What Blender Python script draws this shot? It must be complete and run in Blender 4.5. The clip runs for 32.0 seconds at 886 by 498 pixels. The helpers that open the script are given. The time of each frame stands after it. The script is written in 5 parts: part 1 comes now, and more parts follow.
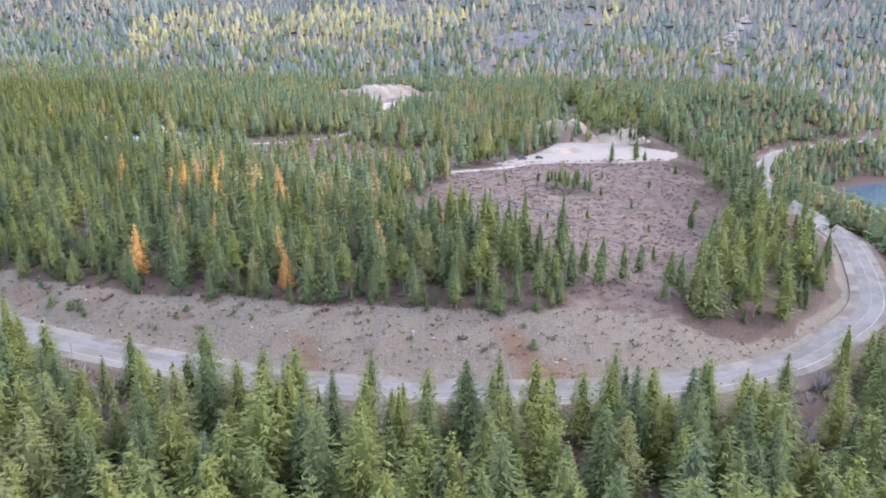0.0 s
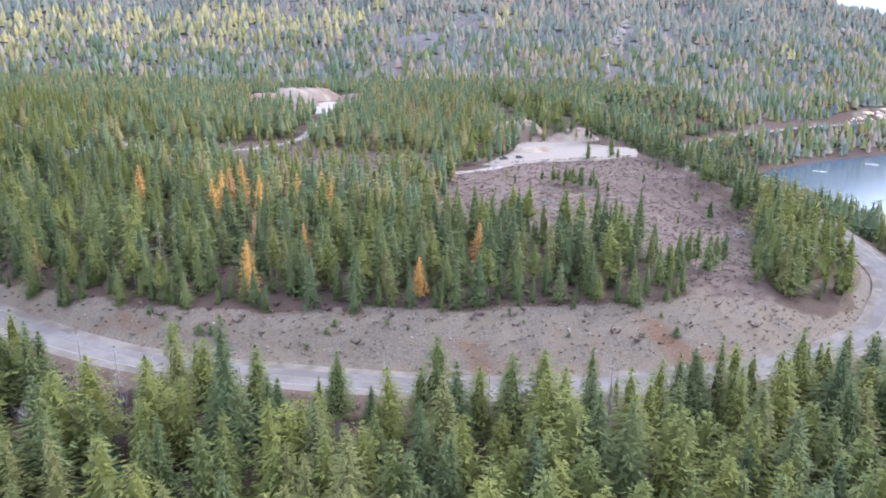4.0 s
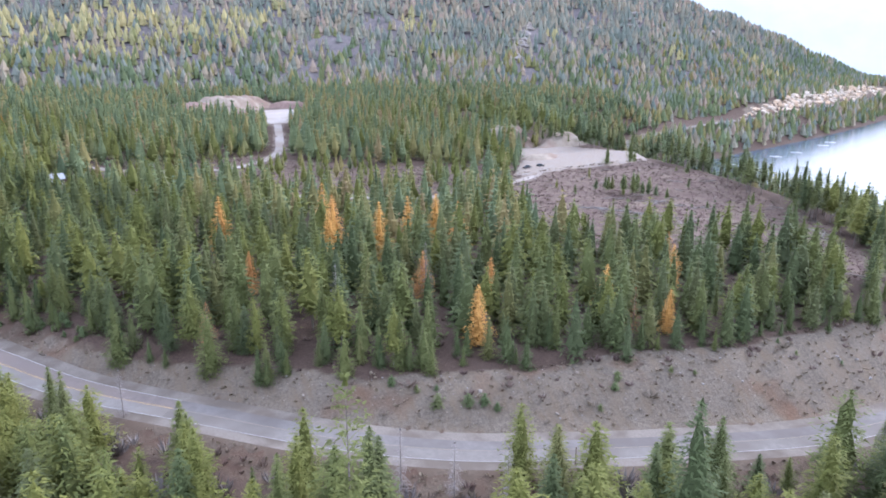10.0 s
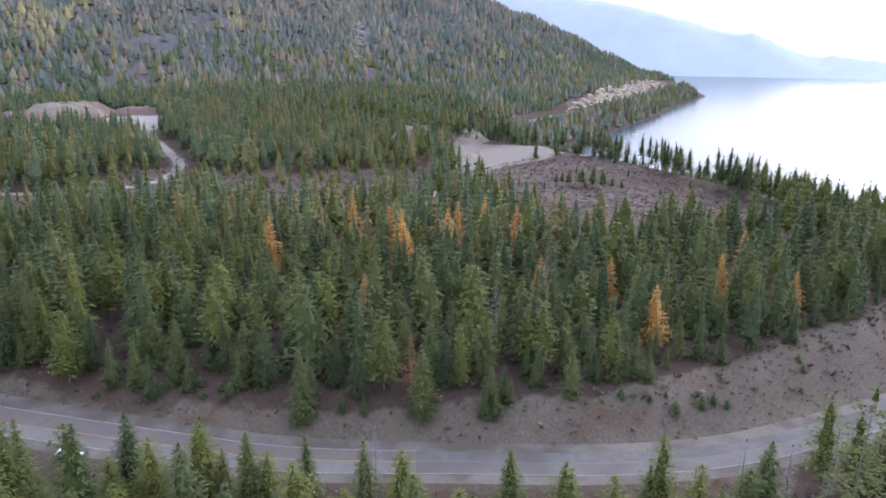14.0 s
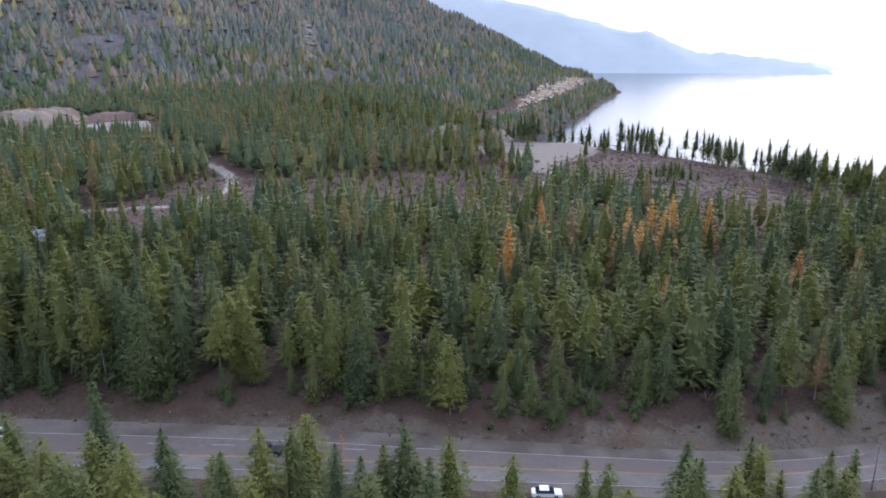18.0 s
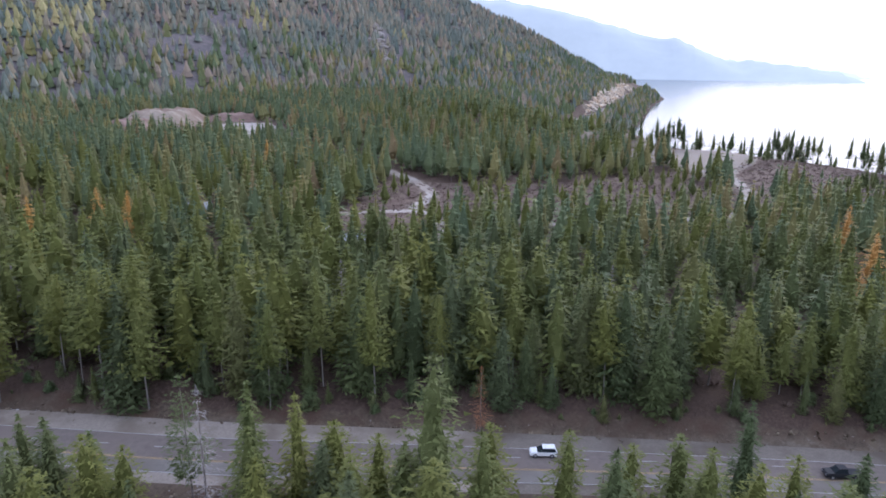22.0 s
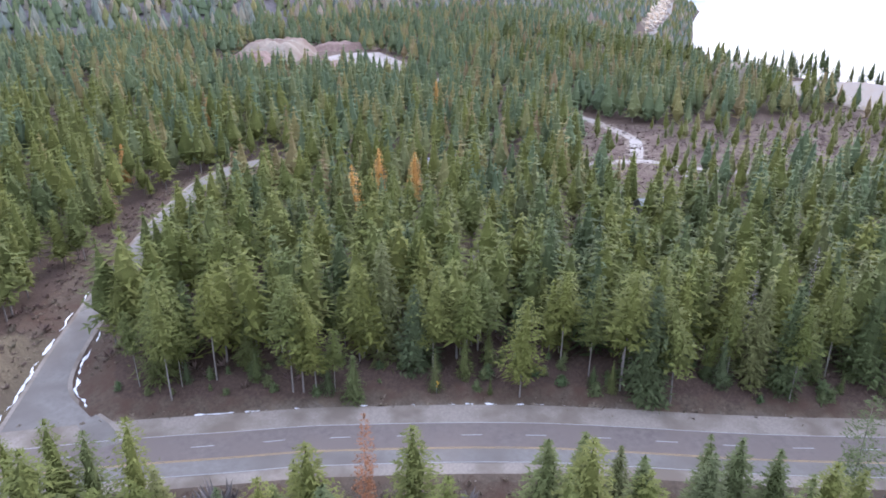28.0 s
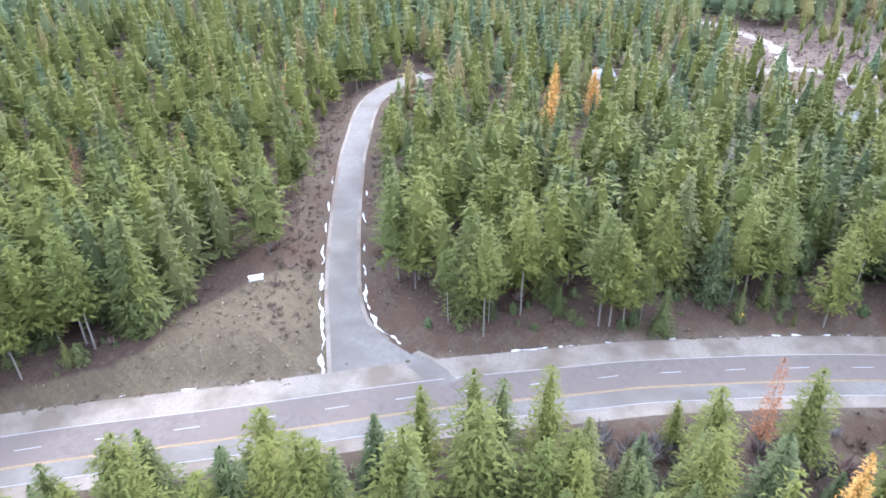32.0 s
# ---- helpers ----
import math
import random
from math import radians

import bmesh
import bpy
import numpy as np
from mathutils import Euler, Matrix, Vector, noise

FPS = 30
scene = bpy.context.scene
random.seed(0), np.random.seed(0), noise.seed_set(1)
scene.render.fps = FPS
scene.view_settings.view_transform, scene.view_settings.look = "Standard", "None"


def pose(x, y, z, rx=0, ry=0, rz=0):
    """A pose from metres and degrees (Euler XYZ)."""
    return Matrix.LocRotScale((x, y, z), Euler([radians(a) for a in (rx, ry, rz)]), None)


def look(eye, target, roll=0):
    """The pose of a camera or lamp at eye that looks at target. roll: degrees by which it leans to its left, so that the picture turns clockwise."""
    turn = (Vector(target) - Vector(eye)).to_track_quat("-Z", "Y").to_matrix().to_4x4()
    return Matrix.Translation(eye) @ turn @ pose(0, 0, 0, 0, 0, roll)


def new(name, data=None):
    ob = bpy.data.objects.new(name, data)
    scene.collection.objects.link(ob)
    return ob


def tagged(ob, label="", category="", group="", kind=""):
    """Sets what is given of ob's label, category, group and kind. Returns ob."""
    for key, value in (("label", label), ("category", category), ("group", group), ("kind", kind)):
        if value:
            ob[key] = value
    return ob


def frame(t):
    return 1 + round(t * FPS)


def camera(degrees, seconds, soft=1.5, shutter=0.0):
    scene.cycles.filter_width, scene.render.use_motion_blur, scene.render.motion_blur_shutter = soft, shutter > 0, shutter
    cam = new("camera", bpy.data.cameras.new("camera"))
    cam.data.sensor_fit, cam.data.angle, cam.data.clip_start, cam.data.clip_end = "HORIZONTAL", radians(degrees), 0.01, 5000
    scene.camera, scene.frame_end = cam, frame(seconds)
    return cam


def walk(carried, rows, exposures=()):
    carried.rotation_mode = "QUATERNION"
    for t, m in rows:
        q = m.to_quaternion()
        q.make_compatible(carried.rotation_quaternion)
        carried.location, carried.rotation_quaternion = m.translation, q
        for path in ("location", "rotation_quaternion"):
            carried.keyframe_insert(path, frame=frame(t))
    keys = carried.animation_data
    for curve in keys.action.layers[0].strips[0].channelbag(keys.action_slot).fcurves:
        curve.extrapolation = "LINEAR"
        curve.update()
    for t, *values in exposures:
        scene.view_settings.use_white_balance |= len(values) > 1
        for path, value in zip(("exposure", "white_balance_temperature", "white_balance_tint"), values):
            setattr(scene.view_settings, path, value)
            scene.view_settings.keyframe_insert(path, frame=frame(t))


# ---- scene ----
cam = camera(64.3, 32.0, soft=1.8)
METRES, EYE, TILT, LEAN, TURN = 600.0, 70.0, -16.5, 0.0, 0.0
ROWS = [
    (0.0, 0.0, 0.0, 0.0, 0.0, 0.0, -0.0),
    (0.5, -0.0166, -0.0, 0.0002, 0.04, 0.05, -0.01),
    (1.0, -0.0329, 0.0004, 0.0006, 0.09, 0.11, -0.05),
    (1.5, -0.0487, 0.001, 0.0013, 0.12, 0.14, -0.14),
    (2.0, -0.064, 0.0021, 0.0017, -0.49, 0.1, 0.05),
    (2.5, -0.0792, 0.0034, 0.002, -2.37, 0.07, 0.59),
    (3.0, -0.0944, 0.005, 0.0024, -5.06, 0.02, 1.31),
    (3.5, -0.1094, 0.0069, 0.003, -8.65, -0.08, 2.33),
    (5.5, -0.1664, 0.0213, 0.0073, -16.52, -0.43, 4.48),
    (6.0, -0.1785, 0.0272, 0.0091, -18.06, -0.49, 4.84),
    (6.5, -0.1878, 0.0345, 0.0116, -18.93, -0.51, 5.25),
    (7.0, -0.194, 0.0433, 0.0144, -19.64, -0.45, 5.43),
    (7.5, -0.2011, 0.0524, 0.0173, -20.38, -0.52, 5.71),
    (8.0, -0.2107, 0.0613, 0.0204, -20.67, -0.57, 5.84),
    (8.5, -0.2222, 0.0702, 0.0232, -20.88, -0.64, 5.96),
    (9.0, -0.235, 0.0791, 0.0259, -21.05, -0.7, 6.06),
    (9.5, -0.2484, 0.0884, 0.0287, -21.76, -0.83, 6.28),
    (10.0, -0.2624, 0.0977, 0.0314, -23.23, -1.05, 6.69),
    (10.5, -0.2765, 0.1073, 0.0341, -25.43, -1.34, 7.22),
    (11.0, -0.2907, 0.1171, 0.0371, -27.34, -1.65, 7.71),
    (11.5, -0.3045, 0.1274, 0.04, -29.42, -1.94, 8.2),
    (12.0, -0.3181, 0.138, 0.043, -31.99, -2.28, 8.83),
    (12.5, -0.3313, 0.1491, 0.0461, -34.04, -2.58, 9.35),
    (13.0, -0.3444, 0.1605, 0.0492, -36.42, -3.0, 9.92),
    (13.5, -0.3575, 0.1727, 0.0526, -38.8, -3.4, 10.46),
    (14.0, -0.3706, 0.1854, 0.0563, -40.24, -3.71, 10.87),
    (14.5, -0.3831, 0.1982, 0.0598, -40.68, -3.83, 11.02),
    (16.5, -0.4341, 0.2557, 0.0762, -49.15, -5.6, 12.94),
    (17.0, -0.446, 0.2711, 0.0806, -49.11, -5.58, 12.93),
    (17.5, -0.4576, 0.2865, 0.0852, -49.05, -5.58, 12.96),
    (18.0, -0.4691, 0.3021, 0.0897, -48.95, -5.56, 12.96),
    (18.5, -0.4807, 0.3176, 0.0942, -48.85, -5.52, 12.97),
    (19.0, -0.4924, 0.333, 0.0986, -48.77, -5.48, 12.98),
    (19.5, -0.5045, 0.3483, 0.1029, -48.69, -5.42, 12.9),
    (20.0, -0.5172, 0.3629, 0.1071, -48.63, -5.36, 12.89),
    (20.5, -0.5295, 0.3779, 0.1114, -48.53, -5.31, 12.84),
    (21.0, -0.5411, 0.3926, 0.1156, -48.49, -5.26, 12.66),
    (21.5, -0.552, 0.4064, 0.1202, -48.47, -5.22, 12.42),
    (22.0, -0.5622, 0.4195, 0.1249, -48.47, -5.16, 12.19),
    (22.5, -0.5719, 0.4319, 0.1296, -48.5, -5.1, 11.93),
    (23.0, -0.5808, 0.4437, 0.1341, -48.49, -5.02, 11.78),
    (23.5, -0.5895, 0.4551, 0.1383, -48.47, -4.96, 11.66),
    (24.0, -0.5977, 0.4661, 0.1425, -48.47, -2.35, 11.47),
    (24.5, -0.606, 0.4768, 0.1456, -48.75, -3.22, 11.53),
    (25.0, -0.6141, 0.4872, 0.1488, -49.27, -6.75, 11.7),
    (25.5, -0.6216, 0.4972, 0.153, -49.57, -7.52, 11.88),
    (27.5, -0.6512, 0.5278, 0.1773, -49.19, -7.29, 12.38),
    (28.0, -0.6574, 0.5355, 0.1827, -49.09, -12.22, 12.57),
    (28.5, -0.663, 0.5428, 0.1876, -48.97, -17.14, 12.73),
    (29.0, -0.668, 0.5499, 0.1919, -48.98, -19.92, 12.88),
    (29.5, -0.6731, 0.5569, 0.1949, -48.93, -19.9, 12.92),
    (30.0, -0.679, 0.5653, 0.1975, -48.88, -19.9, 12.98),
    (30.5, -0.6869, 0.576, 0.2006, -48.86, -19.94, 13.11),
    (31.0, -0.6955, 0.5879, 0.2042, -48.82, -19.98, 13.08),
    (31.5, -0.7028, 0.5981, 0.2073, -48.73, -19.95, 13.3),
    (32.0, -0.7077, 0.6054, 0.2094, -48.73, -19.88, 13.52),
]

walk(cam, [(t, pose(0, 0, EYE, TILT, LEAN, TURN) @ pose(METRES * x, METRES * y, METRES * z, 90 + pitch, roll, yaw)) for t, x, y, z, yaw, pitch, roll in ROWS],
     exposures=[(t, ev, 5370, tint) for t, ev, tint in ((0, 1.7, 18), (3.5, 1.7, 18), (6, 1.6, 18.5), (9, 1.5, 18.5), (11, 1.4, 18.5), (13, 0.96, 19), (17, 0.56, 19), (19, 0.52, 19), (23, 0.66, 20), (25.5, 0.6, 21), (28, 1.32, 20), (29, 1.90, 18.5), (30, 2.04, 17.5), (32, 2.10, 15.5))])

# ---- world and sun ----
SUN_AZ, SUN_EL = 78.0, 27.0
world = bpy.data.worlds.new("sky")
scene.world = world
world.use_nodes = True
wn, wl = world.node_tree.nodes, world.node_tree.links
sky = wn.new("ShaderNodeTexSky")
sky.sky_type, sky.sun_disc = "NISHITA", False
sky.sun_elevation, sky.sun_rotation = radians(SUN_EL), radians(SUN_AZ)
sky.air_density, sky.dust_density = 1.2, 4.0
veil = wn.new("ShaderNodeMix")
veil.data_type = "RGBA"
veil.inputs["Factor"].default_value = 0.8
veil.inputs["B"].default_value = (8.6, 9.0, 9.8, 1)
wl.new(sky.outputs["Color"], veil.inputs["A"])
wl.new(veil.outputs["Result"], wn["Background"].inputs["Color"])
wn["Background"].inputs["Strength"].default_value = 0.13
sun = new("sun", bpy.data.lights.new("sun", "SUN"))
sun.data.energy, sun.data.angle, sun.data.color = 1.4, radians(12), (1.0, 0.93, 0.84)
sd = Vector((math.sin(radians(SUN_AZ)) * math.cos(radians(SUN_EL)), math.cos(radians(SUN_AZ)) * math.cos(radians(SUN_EL)), math.sin(radians(SUN_EL))))
sun.matrix_world = look((0, 0, 300), Vector((0, 0, 300)) - sd)


# ---- materials ----
def ramp(nt, fac, stops):
    r = nt.nodes.new("ShaderNodeValToRGB")
    while len(r.color_ramp.elements) < len(stops):
        r.color_ramp.elements.new(0.5)
    for e, (p, c) in zip(r.color_ramp.elements, stops):
        e.position, e.color = p, (*c, 1)
    nt.links.new(fac, r.inputs["Fac"])
    return r.outputs["Color"]


def noise_tex(nt, scale, detail=3.0, rough=0.55, vector=None):
    n = nt.nodes.new("ShaderNodeTexNoise")
    n.inputs["Scale"].default_value, n.inputs["Detail"].default_value, n.inputs["Roughness"].default_value = scale, detail, rough
    if vector is None:
        g = nt.nodes.new("ShaderNodeNewGeometry")
        vector = g.outputs["Position"]
    nt.links.new(vector, n.inputs["Vector"])
    return n.outputs["Fac"]


def mixc(nt, fac, a, b, mode="MIX"):
    m = nt.nodes.new("ShaderNodeMix")
    m.data_type, m.blend_type = "RGBA", mode
    for key, v in (("Factor", fac), ("A", a), ("B", b)):
        if hasattr(v, "links"):
            nt.links.new(v, m.inputs[key])
        elif key == "Factor":
            m.inputs[key].default_value = v
        else:
            m.inputs[key].default_value = (*v, 1)
    return m.outputs["Result"]


def maths(nt, op, a, b=None):
    m = nt.nodes.new("ShaderNodeMath")
    m.operation = op
    for k, v in enumerate((a, b)):
        if v is None:
            continue
        if hasattr(v, "links"):
            nt.links.new(v, m.inputs[k])
        else:
            m.inputs[k].default_value = v
    return m.outputs["Value"]


def attr(nt, name):
    a = nt.nodes.new("ShaderNodeAttribute")
    a.attribute_name = name
    return a


def base_mat(name, rough=0.9, metal=0.0):
    m = bpy.data.materials.new(name)
    m.use_nodes = True
    b = m.node_tree.nodes["Principled BSDF"]
    b.inputs["Roughness"].default_value, b.inputs["Metallic"].default_value = rough, metal
    return m, m.node_tree, b


def bump(nt, b, fac, strength, distance):
    n = nt.nodes.new("ShaderNodeBump")
    n.inputs["Strength"].default_value, n.inputs["Distance"].default_value = strength, distance
    nt.links.new(fac, n.inputs["Height"])
    nt.links.new(n.outputs["Normal"], b.inputs["Normal"])


def mottled(name, c1, c2, scale, rough=0.9, c3=None, big=0.0, relief=0.0, metal=0.0, spec=None):
    """A surface of two colours in fine grain, with a third in broad stains."""
    m, nt, b = base_mat(name, rough, metal)
    f = noise_tex(nt, scale, 5.0, 0.65)
    col = ramp(nt, f, [(0.3, c1), (0.7, c2)])
    if c3:
        g = ramp(nt, noise_tex(nt, big, 3.0), [(0.42, (0, 0, 0)), (0.62, (1, 1, 1))])
        col = mixc(nt, g, col, c3)
    nt.links.new(col, b.inputs["Base Color"])
    if relief:
        bump(nt, b, f, 0.6, relief)
    if spec is not None:
        b.inputs["Specular IOR Level"].default_value = spec
    return m


def foliage(name, stops, light=0.24):
    """Needles: the colour differs from tree to tree and from spray to spray."""
    m, nt, b = base_mat(name, 0.75)
    b.inputs["Specular IOR Level"].default_value = 0.15
    info = nt.nodes.new("ShaderNodeObjectInfo")
    geo = nt.nodes.new("ShaderNodeNewGeometry")
    tint = maths(nt, "FRACT", maths(nt, "ADD", attr(nt, "tint").outputs["Fac"], info.outputs["Random"]))
    col = ramp(nt, tint, stops)
    isl = maths(nt, "ADD", maths(nt, "MULTIPLY", geo.outputs["Random Per Island"], 0.20), 0.22)
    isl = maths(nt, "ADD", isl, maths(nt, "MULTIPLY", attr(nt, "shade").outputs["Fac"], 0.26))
    isl = maths(nt, "ADD", isl, maths(nt, "MULTIPLY", noise_tex(nt, 0.7, 2.0, 0.6), 0.40))
    isl = maths(nt, "ADD", isl, maths(nt, "MULTIPLY", noise_tex(nt, 4.2, 2.0, 0.7), 0.72))
    col = mixc(nt, 1.0, col, ramp(nt, maths(nt, "MULTIPLY", isl, 0.6), [(0, (0, 0, 0)), (1, (1.65, 1.65, 1.65))]), "MULTIPLY")
    nt.links.new(col, b.inputs["Base Color"])
    tr = nt.nodes.new("ShaderNodeBsdfTranslucent")
    nt.links.new(col, tr.inputs["Color"])
    mx = nt.nodes.new("ShaderNodeMixShader")
    mx.inputs["Fac"].default_value = light
    nt.links.new(b.outputs["BSDF"], mx.inputs[1])
    nt.links.new(tr.outputs["BSDF"], mx.inputs[2])
    nt.links.new(mx.outputs["Shader"], nt.nodes["Material Output"].inputs["Surface"])
    return m


FIR = foliage("fir_needles", [(0.0, (0.076, 0.097, 0.041)), (0.3, (0.099, 0.118, 0.044)), (0.55, (0.127, 0.139, 0.046)), (0.8, (0.083, 0.103, 0.048)), (1.0, (0.157, 0.153, 0.053))])
PINE = foliage("pine_needles", [(0.0, (0.108, 0.123, 0.033)), (0.35, (0.153, 0.158, 0.039)), (0.7, (0.099, 0.115, 0.037)), (0.9, (0.166, 0.169, 0.043)), (1.0, (0.124, 0.136, 0.039))])
# paler, bluer greens: distance haze is put into the far trees' base colour
HAZED_FARWOOD = foliage("hazed_far_needles", [(0.0, (0.113, 0.148, 0.079)), (0.45, (0.143, 0.172, 0.079)), (0.7, (0.187, 0.191, 0.076)), (0.88, (0.234, 0.208, 0.077)), (1.0, (0.234, 0.171, 0.090))])
HAZED_HILLWOOD = foliage("hazed_hill_needles", [(0.0, (0.140, 0.168, 0.141)), (0.35, (0.186, 0.208, 0.169)), (0.6, (0.237, 0.232, 0.175)), (0.85, (0.307, 0.255, 0.175)), (1.0, (0.315, 0.237, 0.186))])
# pale gold puts sunlight on a patch of mountain into the needle colour
GOLDWOOD = foliage("sunlit_gold_needles", [(0.0, (0.267, 0.255, 0.121)), (0.5, (0.362, 0.326, 0.153)), (1.0, (0.427, 0.357, 0.169))])
LARCH = foliage("larch_needles", [(0.0, (0.470, 0.245, 0.076)), (0.5, (0.538, 0.314, 0.086)), (1.0, (0.448, 0.221, 0.079))])
RUST = foliage("dead_red_needles", [(0.0, (0.27, 0.125, 0.062)), (1.0, (0.33, 0.165, 0.082))])
GREY = foliage("bare_grey_twigs", [(0.0, (0.17, 0.145, 0.135)), (1.0, (0.24, 0.215, 0.20))], 0.05)
SCRUB = foliage("scrub_twigs", [(0.0, (0.105, 0.070, 0.064)), (0.4, (0.14, 0.095, 0.082)), (0.7, (0.17, 0.125, 0.098)), (1.0, (0.12, 0.105, 0.07))], 0.1)
STRAW = foliage("dry_grass", [(0.0, (0.20, 0.16, 0.115)), (0.5, (0.25, 0.205, 0.145)), (1.0, (0.17, 0.125, 0.095))], 0.15)
GREENBUSH = foliage("green_bush", [(0.0, (0.10, 0.14, 0.06)), (1.0, (0.16, 0.17, 0.07))])
BARK = mottled("bark", (0.12, 0.095, 0.08), (0.24, 0.20, 0.175), 6.0, 0.95, relief=0.03)
PALEBARK = mottled("pale_bark", (0.136, 0.117, 0.103), (0.240, 0.215, 0.190), 5.0, 0.95, relief=0.03)
ROCK = mottled("rock", (0.15, 0.137, 0.125), (0.29, 0.265, 0.245), 1.2, 0.95, (0.21, 0.17, 0.13), 0.25, 0.12)
CLIFFROCK = mottled("cliff_rock", (0.28, 0.23, 0.18), (0.55, 0.48, 0.38), 0.22, 0.95, (0.42, 0.30, 0.19), 0.05, 0.8)
ASPHALT_DARK = mottled("asphalt_dark", (0.129, 0.106, 0.094), (0.177, 0.148, 0.131), 0.9, 0.95, (0.157, 0.128, 0.111), 0.12, 0.004, spec=0.15)
ASPHALT_PALE = mottled("asphalt_pale", (0.157, 0.140, 0.125), (0.211, 0.192, 0.171), 0.8, 0.95, (0.148, 0.129, 0.112), 0.1, 0.004, spec=0.15)
ASPHALT_OLD = mottled("asphalt_old", (0.123, 0.110, 0.102), (0.165, 0.150, 0.140), 0.6, 0.95, (0.111, 0.097, 0.088), 0.07, 0.004, spec=0.15)
VERGE_EARTH = mottled("verge_earth", (0.072, 0.054, 0.040), (0.140, 0.108, 0.080), 1.6, 0.95, (0.10, 0.072, 0.052), 0.2, 0.05, spec=0.1)
SHOULDER_EARTH = mottled("shoulder_earth", (0.135, 0.115, 0.096), (0.195, 0.168, 0.142), 2.5, 0.95, (0.11, 0.09, 0.072), 0.12, 0.02, spec=0.15)
ASPHALT_WORN = mottled("asphalt_worn", (0.135, 0.121, 0.108), (0.18, 0.163, 0.147), 0.8, 0.95, (0.125, 0.108, 0.094), 0.1, 0.004, spec=0.15)
SHOULDER = mottled("shoulder_gravel", (0.203, 0.173, 0.143), (0.290, 0.248, 0.208), 2.5, 0.95, (0.161, 0.131, 0.103), 0.12, 0.02, spec=0.15)
GRAVEL = mottled("pale_gravel", (0.24, 0.212, 0.19), (0.34, 0.305, 0.275), 0.7, 0.95, (0.24, 0.20, 0.165), 0.05, 0.05, spec=0.15)
SAND = mottled("sand_spoil", (0.19, 0.155, 0.12), (0.30, 0.255, 0.20), 0.5, 0.95, (0.17, 0.122, 0.095), 0.06, 0.15, spec=0.15)
DARKSOIL = mottled("dark_spoil", (0.12, 0.075, 0.06), (0.22, 0.15, 0.12), 0.6, 0.95, relief=0.15)
SNOW = mottled("old_snow", (0.70, 0.71, 0.74), (0.86, 0.87, 0.88), 3.0, 0.7, (0.55, 0.54, 0.54), 0.8, 0.03)
PAINT_WHITE = mottled("road_paint_white", (0.265, 0.257, 0.250), (0.390, 0.382, 0.370), 3.0, 0.8)
PAINT_FADED = mottled("road_paint_faded", (0.21, 0.195, 0.18), (0.36, 0.345, 0.33), 1.5, 0.85)
PAINT_WORN = mottled("road_paint_worn_yellow", (0.165, 0.14, 0.115), (0.23, 0.185, 0.125), 1.5, 0.85)
PAINT_YELLOW = mottled("road_paint_yellow", (0.312, 0.208, 0.093), (0.406, 0.280, 0.136), 3.0, 0.8)
TIMBER = mottled("weathered_timber", (0.20, 0.15, 0.12), (0.32, 0.26, 0.21), 4.0, 0.9, relief=0.01)
HULL_WHITE = mottled("white_paint", (0.74, 0.74, 0.74), (0.82, 0.82, 0.81), 2.0, 0.35)
DARK_PAINT = mottled("dark_paint", (0.018, 0.018, 0.022), (0.03, 0.03, 0.034), 2.0, 0.5, spec=0.25)
RUBBER = mottled("rubber", (0.02, 0.02, 0.02), (0.035, 0.035, 0.035), 8.0, 0.9)
GLASS = mottled("dark_glass", (0.02, 0.025, 0.03), (0.03, 0.035, 0.04), 1.0, 0.08)
METAL = mottled("galvanised_metal", (0.42, 0.42, 0.43), (0.55, 0.55, 0.56), 3.0, 0.45, metal=0.8)
SIGN_YELLOW = mottled("sign_yellow", (0.75, 0.42, 0.03), (0.80, 0.48, 0.04), 3.0, 0.5)
ROOF = mottled("roof_metal", (0.22, 0.23, 0.25), (0.30, 0.31, 0.33), 1.5, 0.6)
WALL_DARK = mottled("dark_siding", (0.07, 0.065, 0.065), (0.11, 0.10, 0.095), 2.0, 0.8)
WALL_PALE = mottled("pale_siding", (0.60, 0.58, 0.54), (0.70, 0.68, 0.64), 2.0, 0.8)


